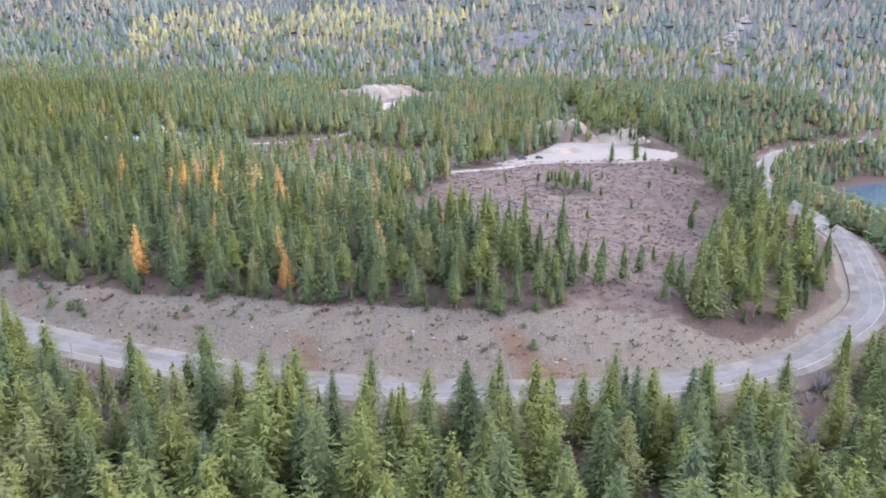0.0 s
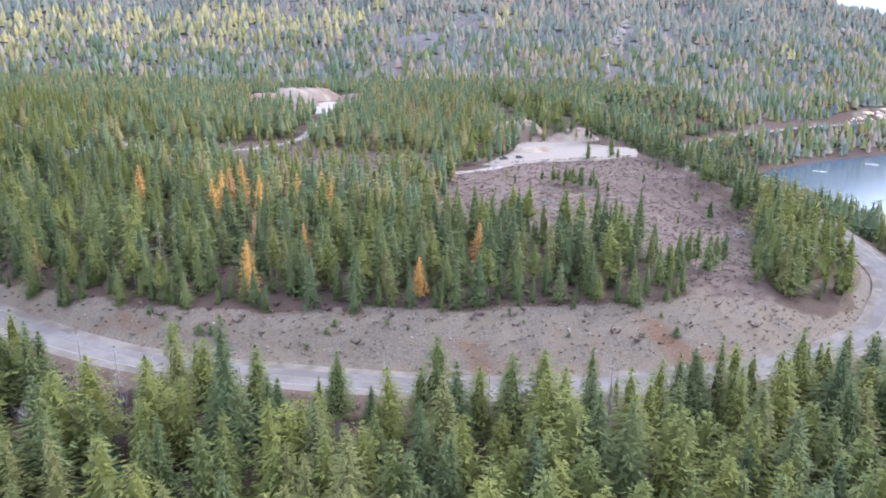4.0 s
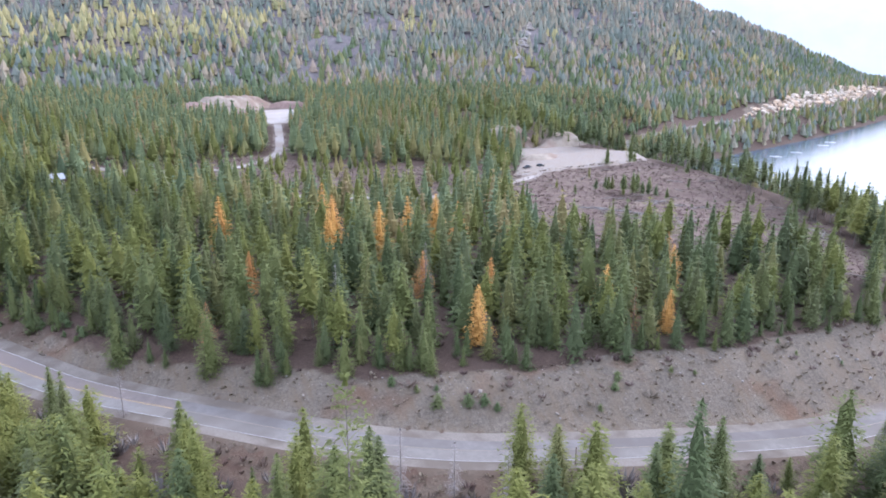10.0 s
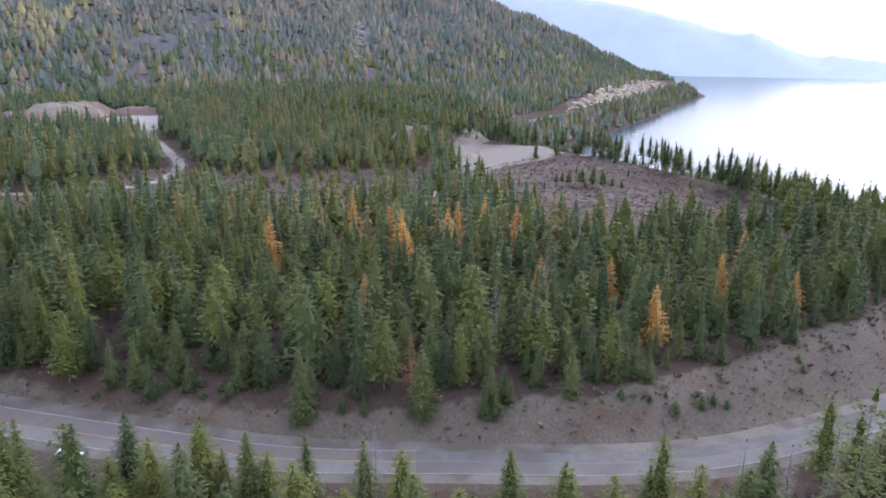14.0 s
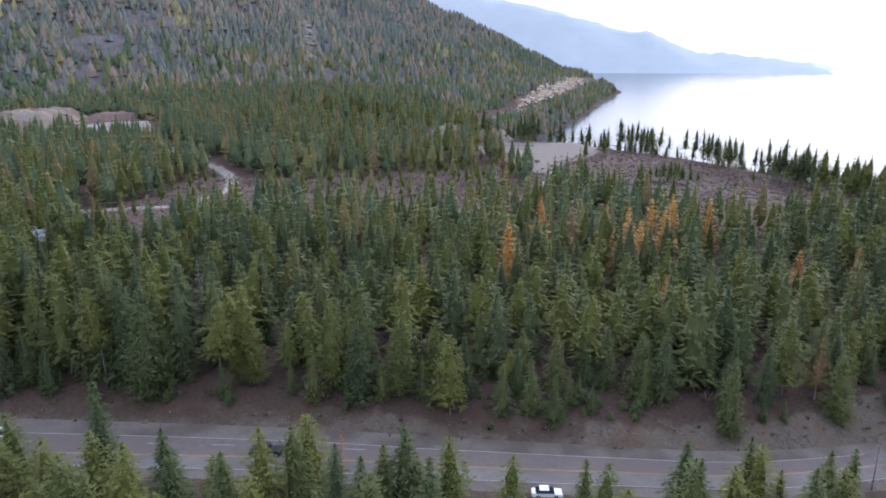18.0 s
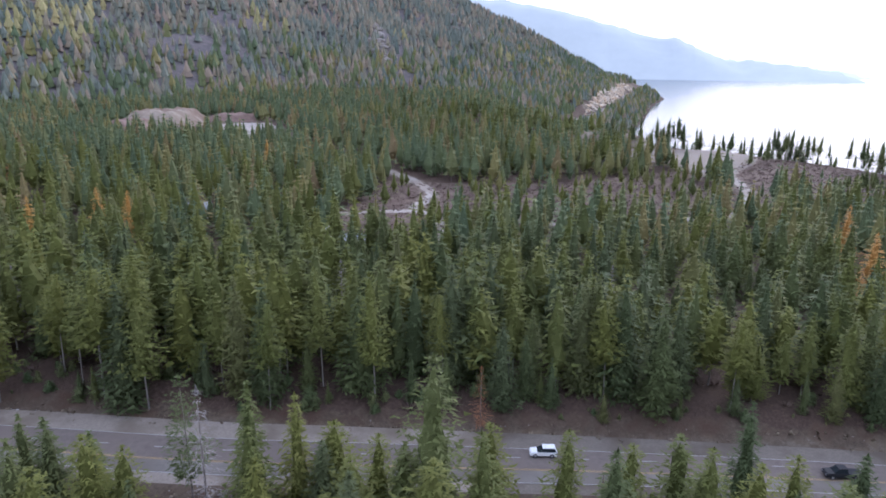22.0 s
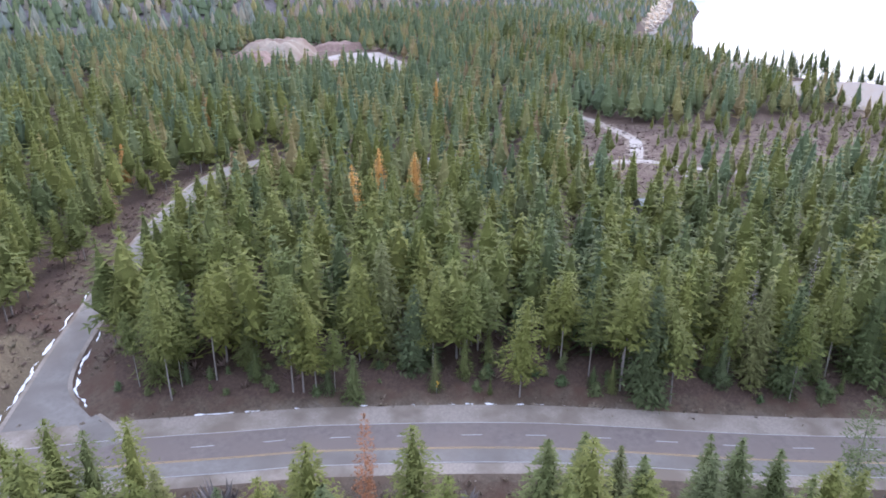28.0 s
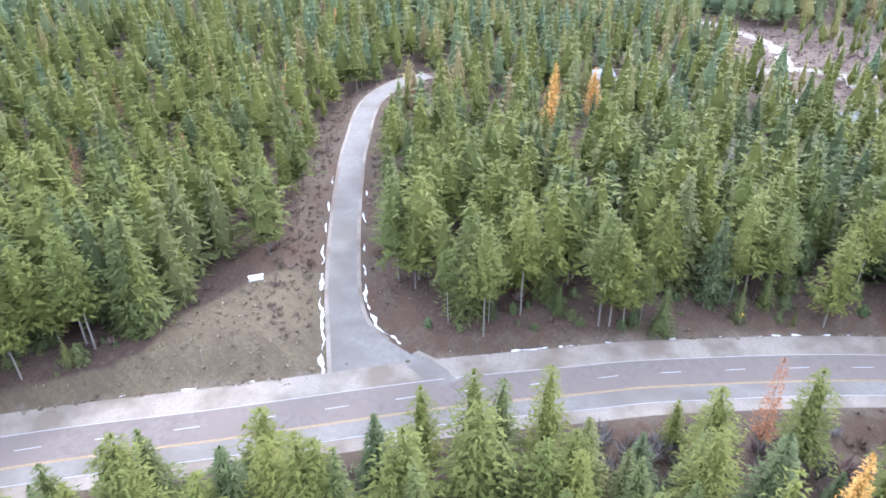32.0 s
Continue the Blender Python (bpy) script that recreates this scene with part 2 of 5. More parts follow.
def ground_material():
    """Forest floor, with masks for heath, sand, cut bank and verge."""
    m, nt, b = base_mat("ground_cover", 0.95)
    b.inputs["Specular IOR Level"].default_value = 0.1
    geo = nt.nodes.new("ShaderNodeNewGeometry")
    runs = nt.nodes.new("ShaderNodeVectorMath")
    runs.operation = "MULTIPLY"
    runs.inputs[1].default_value = (1.0, 0.16, 0.16)
    nt.links.new(geo.outputs["Position"], runs.inputs[0])
    rill = noise_tex(nt, 0.9, 4.0, 0.65, runs.outputs["Vector"])
    fine, mid, broad = noise_tex(nt, 1.6, 6.0, 0.7), noise_tex(nt, 0.22, 5.0, 0.6), noise_tex(nt, 0.035, 4.0)
    floor = ramp(nt, fine, [(0.25, (0.045, 0.031, 0.024)), (0.55, (0.080, 0.055, 0.042)), (0.8, (0.13, 0.094, 0.066))])
    heath = mixc(nt, ramp(nt, mid, [(0.38, (0, 0, 0)), (0.62, (1, 1, 1))]), ramp(nt, fine, [(0.3, (0.060, 0.039, 0.034)), (0.7, (0.126, 0.087, 0.071))]), (0.134, 0.101, 0.078))
    verge = mixc(nt, ramp(nt, mid, [(0.4, (0, 0, 0)), (0.65, (1, 1, 1))]), ramp(nt, fine, [(0.3, (0.062, 0.046, 0.034)), (0.7, (0.130, 0.100, 0.073))]), (0.082, 0.052, 0.037))
    bank = mixc(nt, ramp(nt, mid, [(0.42, (0, 0, 0)), (0.6, (1, 1, 1))]), ramp(nt, fine, [(0.3, (0.064, 0.052, 0.040)), (0.68, (0.166, 0.138, 0.106))]), (0.138, 0.106, 0.074))
    bank = mixc(nt, ramp(nt, rill, [(0.40, (0, 0, 0)), (0.66, (1, 1, 1))]), bank, ramp(nt, fine, [(0.3, (0.097, 0.078, 0.059)), (0.7, (0.186, 0.156, 0.123))]))
    bank = mixc(nt, ramp(nt, broad, [(0.58, (0, 0, 0)), (0.68, (1, 1, 1))]), bank, ramp(nt, fine, [(0.3, (0.089, 0.053, 0.034)), (0.7, (0.155, 0.099, 0.065))]))
    meadow = mixc(nt, ramp(nt, rill, [(0.42, (0, 0, 0)), (0.6, (1, 1, 1))]), ramp(nt, fine, [(0.3, (0.081, 0.064, 0.041)), (0.7, (0.158, 0.126, 0.083))]), (0.100, 0.077, 0.052))
    sand = mixc(nt, ramp(nt, mid, [(0.4, (0, 0, 0)), (0.62, (1, 1, 1))]), ramp(nt, fine, [(0.3, (0.175, 0.15, 0.128)), (0.7, (0.26, 0.228, 0.20))]), (0.22, 0.178, 0.14))
    slope = ramp(nt, mid, [(0.3, (0.098, 0.090, 0.088)), (0.7, (0.170, 0.146, 0.142))])
    col = floor
    for name, c in (("slope", slope), ("heath", heath), ("verge", verge), ("meadow", meadow), ("bank", bank), ("sand", sand)):
        k = maths(nt, "ADD", attr(nt, name).outputs["Fac"], maths(nt, "MULTIPLY", maths(nt, "SUBTRACT", mid, 0.5), 0.7))
        col = mixc(nt, ramp(nt, k, [(0.38, (0, 0, 0)), (0.58, (1, 1, 1))]), col, c)
    nt.links.new(col, b.inputs["Base Color"])
    bump(nt, b, fine, 0.8, 0.35)
    return m


def water_material():
    m, nt, b = base_mat("lake_water", 0.16)
    b.inputs["Base Color"].default_value = (0.05, 0.075, 0.10, 1)
    b.inputs["IOR"].default_value = 1.33
    w = noise_tex(nt, 0.35, 4.0, 0.6)
    bump(nt, b, w, 0.12, 0.5)
    return m


GROUND, WATER = ground_material(), water_material()


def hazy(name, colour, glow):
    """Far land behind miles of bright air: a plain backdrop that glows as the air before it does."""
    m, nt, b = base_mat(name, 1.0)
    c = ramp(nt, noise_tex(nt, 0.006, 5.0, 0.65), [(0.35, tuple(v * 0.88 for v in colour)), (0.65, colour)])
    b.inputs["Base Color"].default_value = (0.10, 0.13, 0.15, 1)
    # the haze over the hill is painted as pale blue emission
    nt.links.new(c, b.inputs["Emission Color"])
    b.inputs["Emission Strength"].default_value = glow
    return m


# ---- plan: roads ----
EDGE = [(182, 330), (167, 285), (152, 250), (138, 222), (125, 205), (110, 191), (93, 176.6), (75, 167.2), (50.5, 159.4), (18, 153.5), (-27, 152), (-58, 157.5), (-85, 164.5), (-105, 171),
        (-124, 181.5), (-144, 197), (-168, 217), (-183, 235), (-199, 256), (-213, 276), (-237, 307), (-263, 339), (-282, 362.2), (-305, 393), (-328, 418), (-340, 429), (-358, 445), (-383.5, 465.2),
        (-408, 485), (-450, 515), (-520, 560), (-640, 640)]
LAKEROAD = [(1500, 1110), (1200, 1012), (900, 892), (640, 802), (520, 767), (430, 728), (322, 668), (262, 585), (226, 500), (207, 430), (195, 375)]


def spline(pts, step):
    """A smooth line through plan points, cut into even steps."""
    p = np.array(pts, float)
    p = np.vstack([2 * p[0] - p[1], p, 2 * p[-1] - p[-2]])
    out = []
    for i in range(1, len(p) - 2):
        n = max(2, int(np.linalg.norm(p[i + 1] - p[i]) / step))
        for k in range(n):
            t = k / n
            out.append(0.5 * (2 * p[i] + (p[i + 1] - p[i - 1]) * t + (2 * p[i - 1] - 5 * p[i] + 4 * p[i + 1] - p[i + 2]) * t * t + (3 * p[i] - p[i - 1] - 3 * p[i + 1] + p[i + 2]) * t ** 3))
    out.append(p[-2])
    return np.array(out)


LINE = spline(LAKEROAD + EDGE, 7.0)


def road_z(x, y):
    near = np.interp(x, [-640, -520, -450, -337, -195, -100, 0, 60, 200], [18, 14, 12, 9, 4, -2, -8, -11, -14])
    return np.where(y > 300, np.where(x > 100, np.interp(y, [300, 360, 450, 560, 700, 800], [-14, -20, -27, -32, -29, -28]), near), near)


def road_width(x):
    return np.interp(x, [-270, -150], [13.6, 10.0])


def near_line(x, y, line):
    """Signed distance to a line (positive: inland) and the nearest point on it."""
    x, y = np.atleast_1d(x).astype(float), np.atleast_1d(y).astype(float)
    best, qx, qy, sg = np.full(x.shape, 1e18), np.zeros(x.shape), np.zeros(x.shape), np.ones(x.shape)
    for (ax, ay), (bx, by) in zip(line[:-1], line[1:]):
        ux, uy = bx - ax, by - ay
        k = np.clip(((x - ax) * ux + (y - ay) * uy) / (ux * ux + uy * uy), 0, 1)
        px, py = ax + k * ux, ay + k * uy
        d = (x - px) ** 2 + (y - py) ** 2
        m = d < best
        best, qx, qy = np.where(m, d, best), np.where(m, px, qx), np.where(m, py, qy)
        sg = np.where(m, np.sign((x - px) * uy - (y - py) * ux + 1e-9), sg)
    return np.sqrt(best) * sg, qx, qy


FOOT = np.array([(1750, 1260), (1500, 1125), (1200, 1032), (900, 915), (640, 826), (520, 800), (400, 795), (250, 835), (100, 850), (-150, 850), (-500, 900), (-900, 1000), (-1700, 1400)], float)
MAIN = spline([(48, 388), (20, 371), (-25, 355), (-48, 358), (-86, 380), (-109, 403), (-126, 432), (-132, 452), (-148, 464), (-172, 482), (-205, 520)], 4.0)
PITROAD = spline([(-128, 458), (-114, 464), (-96, 475), (-80, 497), (-66, 530), (-50, 610), (-36, 680), (-12, 748)], 4.0)
DRIVE = spline([(-128, 440), (-150, 424), (-172, 408), (-188, 398)], 4.0)
SIDE = spline([(-366, 444), (-357.5, 464), (-338.5, 485.5), (-309.5, 513.2), (-296, 524.5), (-282.5, 535.5), (-270, 543), (-256, 546), (-244, 543)], 3.0)
CLEARING = [(-35, 262), (-8, 310), (4, 362), (28, 384), (60, 393), (126, 400), (133, 320), (122, 268), (95, 238), (72, 195), (60, 172), (32, 172), (44, 215), (26, 230), (2, 250)]
OPEN2 = [(-150, 472), (-85, 514), (-60, 480), (-20, 440), (50, 420), (30, 392), (-20, 366), (-60, 366), (-92, 385), (-125, 430), (-186, 392), (-195, 440)]
PAD = [(28, 384), (60, 388), (128, 396), (142, 425), (112, 470), (75, 468), (60, 430)]
PIT = [(-130, 700), (-118, 790), (-30, 822), (10, 745), (0, 700), (-35, 640), (-70, 640), (-82, 690)]
CORNER = [(-412, 485), (-388, 468), (-364, 450), (-352, 466), (-347, 481), (-355, 487), (-364, 486), (-378, 486), (-386, 482), (-398, 487.5), (-408, 494)]


def inside(x, y, poly):
    hit = np.zeros(np.shape(x), bool)
    for (ax, ay), (bx, by) in zip(poly, poly[1:] + poly[:1]):
        c = (ay > y) != (by > y)
        hit ^= c & (x < (bx - ax) * (y - ay) / (by - ay + 1e-12) + ax)
    return hit


def lumps(x, y, size, seed=0):
    """Smooth uneven ground, from -1 to 1."""
    r = np.random.RandomState(seed)
    out = np.zeros(np.shape(x))
    for k in range(10):
        a, f, p = r.uniform(0, 6.283), r.uniform(0.6, 1.7) * 6.283 / size, r.uniform(0, 6.283)
        out += np.sin((x * math.cos(a) + y * math.sin(a)) * f + p)
    return out / 5.0


def sstep(a, b, v):
    t = np.clip((v - a) / (b - a), 0, 1)
    return t * t * (3 - 2 * t)


def land(x, y, with_d=False):
    """Height of the land at plan points."""
    x, y = np.atleast_1d(x).astype(float), np.atleast_1d(y).astype(float)
    d, qx, qy = near_line(x, y, LINE)
    zr, w = road_z(qx, qy), road_width(qx)
    bench = 4 + 0.032 * np.clip(-x - 80, 0, 600) + np.clip(0.03 * (y - 500), 0, 9) + 0.5 * lumps(x, y, 60, 1) + 0.25 * lumps(x, y, 17, 2)
    bench = bench + (-6 - bench) * sstep(250, 520, x)
    bench = bench - 9 * sstep(20, 110, x) * (1 - sstep(275, 370, y))
    f, _, _ = near_line(x, y, FOOT)
    up = np.clip(f, 0, None)
    hill = 0.1 * np.minimum(up, 60) + np.clip(up - 60, 0, None) * (0.46 + 0.2 * sstep(450, 900, x))
    hill = hill * (1 + 0.10 * lumps(x, y, 330, 3)) + sstep(40, 240, up) * (9 * lumps(x, y, 170, 4) + 4 * lumps(x, y, 70, 5))
    top = np.interp(x, [-1700, 0, 593, 682, 782, 894, 1027, 1197, 1372, 1500, 1620], [420, 400, 244, 224, 196, 156, 126, 70, -2, -45, -90]) + 5 * lumps(x, y, 120, 6)
    inland = bench + hill
    inland = np.where(f > 0, inland - 12 * np.log(np.exp(np.clip(inland - top, -300, 300) / 12) + 1), inland)
    steep = np.interp(qx, [0, 40, 80, 150, 400, 600, 680, 2000], [0.72, 0.7, 0.5, 0.45, 0.45, 0.45, 1.15, 1.15])
    rough = 0.55 * lumps(x, y, 9, 7) + 0.35 * lumps(x, y, 4.5, 8)
    dn = d - 2.8 * (w - 10) / 3.6
    ditch = zr - 0.55 * sstep(0.5, 2.0, dn)
    bank = ditch + steep * np.clip(dn - 2.4, 0, None) + rough * sstep(3, 7, dn) * (1 - 0.5 * sstep(300, 400, x))
    north = np.where(bank - inland > 30, inland, bank - np.log(np.exp(np.clip(bank - inland, -200, 30)) + 1))
    north = np.where(f > 0, np.minimum(north, np.maximum(top, -200) + 30), north)
    o = np.clip(-d - w - 1.5, 0, None)
    fall = np.interp(x, [40, 110], [0.05, 0.42]) + 0.28 * sstep(430, 520, y) * (x > 110)
    south = zr - 0.1 - fall * o - np.clip(o - 65, 0, None) * 0.16 - 0.8 * sstep(0, 4, o) + (0.6 * lumps(x, y, 22, 9) + 0.25 * lumps(x, y, 7, 10)) * sstep(0, 6, o)
    z = np.where(d > 0, north, np.where(d > -w - 1.5, zr, south))
    z = z - 0.35 * ((d > -w - 1.0) & (dn < 0.3))
    z = np.where(x > 1500, np.minimum(z, top), z)
    z = np.maximum(z, np.where(x < 60, -45, -78))
    # the side road and its verges run level with the highway's edge
    ds, sx, sy = near_line(x, y, SIDE)
    k = 1 - sstep(4.5, 13, np.abs(ds))
    zs = np.interp(sx, [-356, -300, -215], [9.62, 12.8, 15.5])
    z = np.where((d > 0.3) & (k > 0), z + (zs - 0.25 - z) * k, z)
    # level gravel pad and pit floor
    z = np.where(inside(x, y, PAD), 5.0 + 0.15 * lumps(x, y, 15, 11), z)
    return (z, d, f) if with_d else z


def mesh_ob(name, verts, faces, mats, parent=None, smooth=False, fmat=None):
    me = bpy.data.meshes.new(name)
    v, fc = np.asarray(verts, np.float32), np.asarray(faces, np.int32)
    me.vertices.add(len(v))
    me.vertices.foreach_set("co", v.ravel())
    n = fc.shape[1]
    me.loops.add(fc.size)
    me.loops.foreach_set("vertex_index", fc.ravel())
    me.polygons.add(len(fc))
    me.polygons.foreach_set("loop_start", np.arange(0, fc.size, n, dtype=np.int32))
    me.polygons.foreach_set("use_smooth", np.full(len(fc), smooth))
    for m in mats:
        me.materials.append(m)
    if fmat is not None:
        me.polygons.foreach_set("material_index", np.asarray(fmat, np.int32))
    me.update(calc_edges=True)
    ob = new(name, me)
    if parent is not None:
        ob.parent = parent
    return ob


def float_layer(me, name, values):
    a = me.attributes.new(name, "FLOAT", "POINT")
    a.data.foreach_set("value", np.asarray(values, np.float32))


def part(name, bm, material, parent, label=""):
    me = bpy.data.meshes.new(name)
    bm.to_mesh(me)
    bm.free()
    me.materials.append(material)
    ob = new(name, me)
    ob.parent = parent
    if label:
        ob["label"] = label
    return ob


# ---- ground ----
def axis(lo, a, b, hi, step):
    mid = np.arange(a, b, step)
    left, right, g = [a], [b], step
    while left[-1] > lo:
        g = min(g * 1.09, 130)
        left.append(left[-1] - g)
    g = step
    while right[-1] < hi:
        g = min(g * 1.05, 60)
        right.append(right[-1] + g)
    return np.concatenate([left[:0:-1], mid, right])


gx, gy = axis(-4300, -480, 190, 4300, 3.0), axis(-4300, 95, 500, 4300, 3.0)
GX, GY = np.meshgrid(gx, gy)
px, py = GX.ravel(), GY.ravel()
pz, pd, pf = land(px, py, True)
far_out = sstep(1900, 2600, px)
pz = pz * (1 - far_out) - 78 * far_out
nx, ny = len(gx), len(gy)
idx = np.arange(nx * ny).reshape(ny, nx)
quads = np.stack([idx[:-1, :-1], idx[:-1, 1:], idx[1:, 1:], idx[1:, :-1]], -1).reshape(-1, 4)
ground = mesh_ob("ground", np.stack([px, py, pz], 1), quads, [GROUND], smooth=True)
tagged(ground, "brown forest floor with reddish cleared heath and dry verges", "ground", kind="structure")
w_ = road_width(px)
wob = 2.5 * lumps(px, py, 26, 12)


def soft_inside(x, y, poly, blur=3.0):
    """1 inside a plan outline, fading to 0 over a few metres round its edge."""
    line = np.array(poly + poly[:1], float)
    d = np.abs(near_line(x, y, line)[0])
    return sstep(-blur, blur, np.where(inside(x, y, poly), d, -d))


heath = np.maximum(np.maximum(soft_inside(px + wob, py + wob, CLEARING), soft_inside(px + wob, py - wob, OPEN2)), soft_inside(px + wob, py, PIT))
float_layer(ground.data, "heath", heath)
float_layer(ground.data, "slope", sstep(10, 60, pf))
sidev = np.abs(near_line(px, py, SIDE)[0])
verge = np.maximum.reduce([sstep(-1, 2, -pd - w_) * (1 - sstep(7, 12, -pd - w_ - wob)), (1 - sstep(9, 13, sidev + 0.6 * wob)) * (pd > -2), sstep(-1, 1, pd) * (1 - sstep(5, 10, pd + 0.4 * wob)) * (px < 150)])
float_layer(ground.data, "verge", verge)
float_layer(ground.data, "meadow", soft_inside(px, py, CORNER))
bank_top = np.interp(px, [-175, -140, -60, 60, 85, 600, 690, 1200, 1300], [6, 9, 20, 19, 5, 3, 18, 30, 16])
float_layer(ground.data, "bank", sstep(0, 2, pd) * (1 - sstep(-2.5, 2.5, pd - bank_top - 0.6 * wob)) * (px < 1320) * np.where(px < -180, 0.6, 1.0))
tracks_d = np.minimum(np.abs(near_line(px, py, MAIN)[0]), np.abs(near_line(px, py, PITROAD)[0]))
float_layer(ground.data, "sand", np.maximum(soft_inside(px + wob, py + wob, PAD), 0.45 * (1 - sstep(4, 9, tracks_d))))

lake_me = bmesh.new()
lv = [lake_me.verts.new(c) for c in ((60, -9000, -60), (24000, -9000, -60), (24000, 9000, -60), (200, 9000, -60))]
lake_me.faces.new(lv)
lake = part("water", lake_me, WATER, None)
tagged(lake, "broad pale lake reflecting the bright hazy sky", "lake", kind="structure")


# ---- far hills across the lake ----
def far_ridge(name, crest, foot_z, depth, colour, glow, label):
    c = np.array(crest, float)
    s = np.linspace(0, len(c) - 1, 90)
    cx, cy, cz = (np.interp(s, np.arange(len(c)), c[:, k]) for k in range(3))
    cz = cz + 9 * lumps(cx, cy, 190, 21) + 5 * lumps(cx, cy, 60, 22)
    rows = []
    for k, u in enumerate(np.linspace(-1, 1, 11)):
        n = np.stack([cx, cy], 1)
        n = n / np.linalg.norm(n, axis=1, keepdims=True)
        h = foot_z + (cz - foot_z) * (1 - abs(u) ** 1.4) + (1 - abs(u)) * abs(u) * 60 * lumps(cx + 400 * k, cy, 260, 23)
        rows.append(np.stack([cx + n[:, 0] * u * depth, cy + n[:, 1] * u * depth, np.maximum(h, foot_z)], 1))
    v = np.concatenate(rows)
    i = np.arange(len(v)).reshape(11, -1)
    f = np.stack([i[:-1, :-1], i[:-1, 1:], i[1:, 1:], i[1:, :-1]], -1).reshape(-1, 4)
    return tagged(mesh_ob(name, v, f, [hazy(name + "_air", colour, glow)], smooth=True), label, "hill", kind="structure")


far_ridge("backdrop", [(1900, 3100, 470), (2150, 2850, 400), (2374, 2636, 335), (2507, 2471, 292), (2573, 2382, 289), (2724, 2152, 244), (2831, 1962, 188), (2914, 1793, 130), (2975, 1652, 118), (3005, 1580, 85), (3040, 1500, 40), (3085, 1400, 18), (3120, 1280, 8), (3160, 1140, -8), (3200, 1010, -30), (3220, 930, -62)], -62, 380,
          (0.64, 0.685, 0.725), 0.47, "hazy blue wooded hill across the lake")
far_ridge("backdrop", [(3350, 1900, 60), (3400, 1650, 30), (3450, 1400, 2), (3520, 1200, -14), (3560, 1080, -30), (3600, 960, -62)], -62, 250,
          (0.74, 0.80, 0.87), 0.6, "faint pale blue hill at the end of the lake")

# ---- roads ----
def strip(name, line, a, b, z, material, parent=None, smooth=True, cross=2, fall=0.0):
    """A ribbon along a plan line between the offsets a and b (to the right of its way); z gives heights; fall: how far the side at a lies lower."""
    t = np.gradient(line, axis=0)
    t /= np.linalg.norm(t, axis=1, keepdims=True)
    nrm = np.stack([t[:, 1], -t[:, 0]], 1)
    n = len(line)
    a, b = np.broadcast_to(a, n), np.broadcast_to(b, n)
    v = []
    for k in range(cross):
        o = a + (b - a) * k / (cross - 1)
        p = line + nrm * o[:, None]
        v.append(np.column_stack([p, z + fall * (1 - k / (cross - 1)) ** 1.5]))
    v = np.concatenate(v)
    i = np.arange(n * cross).reshape(cross, n)
    f = np.stack([i[:-1, :-1], i[1:, :-1], i[1:, 1:], i[:-1, 1:]], -1).reshape(-1, 4)
    return mesh_ob(name, v, f, [material], parent, smooth)


HWY = spline(EDGE, 2.5)
hz = road_z(HWY[:, 0], HWY[:, 1])
hw = road_width(HWY[:, 0])
wide = (hw - 10.0) / 3.6
road = new("road", None)
tagged(road, "grey asphalt highway with worn lanes, white edge lines and a yellow centre line", "road", kind="structure")
# offsets grow inland, so the road lies at negative ones; lanes counted from the inland edge
e0, e1, e2, e3 = -1.6 - 0 * hw, -1.6 - 3.5 * wide, -1.6 - 3.5 * wide - 3.5, -1.6 - 3.5 * wide - 7.0
cut = int(np.argmax(HWY[:, 0] < -150))
west, east = slice(cut, None), slice(0, cut + 1)
turn_off = int(np.argmax(HWY[:, 0] < -252))
for part_, mat_ in ((slice(turn_off, None), SHOULDER), (slice(0, turn_off + 1), SHOULDER_EARTH)):
    strip("shoulder", HWY[part_], -1.9, 1.4 + 2.2 * wide[part_], hz[part_] + 0.02, mat_, road)
    strip("shoulder", HWY[part_], e3[part_] - 2.6, e3[part_] + 0.1, hz[part_] + 0.02, mat_, road)
strip("embankment", HWY, e3 - 6.4, e3 - 2.55, hz + 0.018, VERGE_EARTH, road, cross=4, fall=-1.7)
strip("lane", HWY[west], e1[west], e0[west], hz[west] + 0.05, ASPHALT_DARK, road)
strip("lane", HWY[west], e2[west], e1[west], hz[west] + 0.054, ASPHALT_DARK, road)
strip("lane", HWY[west], e3[west], e2[west], hz[west] + 0.058, ASPHALT_PALE, road)
strip("lane", HWY[east], e2[east], e0[east], hz[east] + 0.05, ASPHALT_OLD, road)
strip("lane", HWY[east], e3[east], e2[east], hz[east] + 0.054, ASPHALT_WORN, road)
strip("edge_line", HWY[west], e3[west] + 0.04, e3[west] + 0.18, hz[west] + 0.085, PAINT_WHITE, road)
strip("edge_line", HWY[east], e3[east] + 0.04, e3[east] + 0.18, hz[east] + 0.085, PAINT_FADED, road)
strip("edge_line", HWY[west], e0[west] - 0.18, e0[west] - 0.04, hz[west] + 0.085, PAINT_WHITE, road)
strip("centre_line", HWY[west], e2[west] - 0.03, e2[west] + 0.09, hz[west] + 0.085, PAINT_YELLOW, road)
strip("centre_line", HWY[west], e2[west] + 0.24, e2[west] + 0.36, hz[west] + 0.085, PAINT_YELLOW, road)
strip("centre_line", HWY[east], e2[east] + 0.1, e2[east] + 0.24, hz[east] + 0.085, PAINT_WORN, road)


def along(line, s):
    """Point and heading at the distance s along a plan line."""
    seg = np.linalg.norm(np.diff(line, axis=0), axis=1)
    c = np.concatenate([[0], np.cumsum(seg)])
    i = min(max(int(np.searchsorted(c, s)) - 1, 0), len(seg) - 1)
    t = (line[i + 1] - line[i]) / seg[i]
    return line[i] + t * (s - c[i]), t, c[-1]


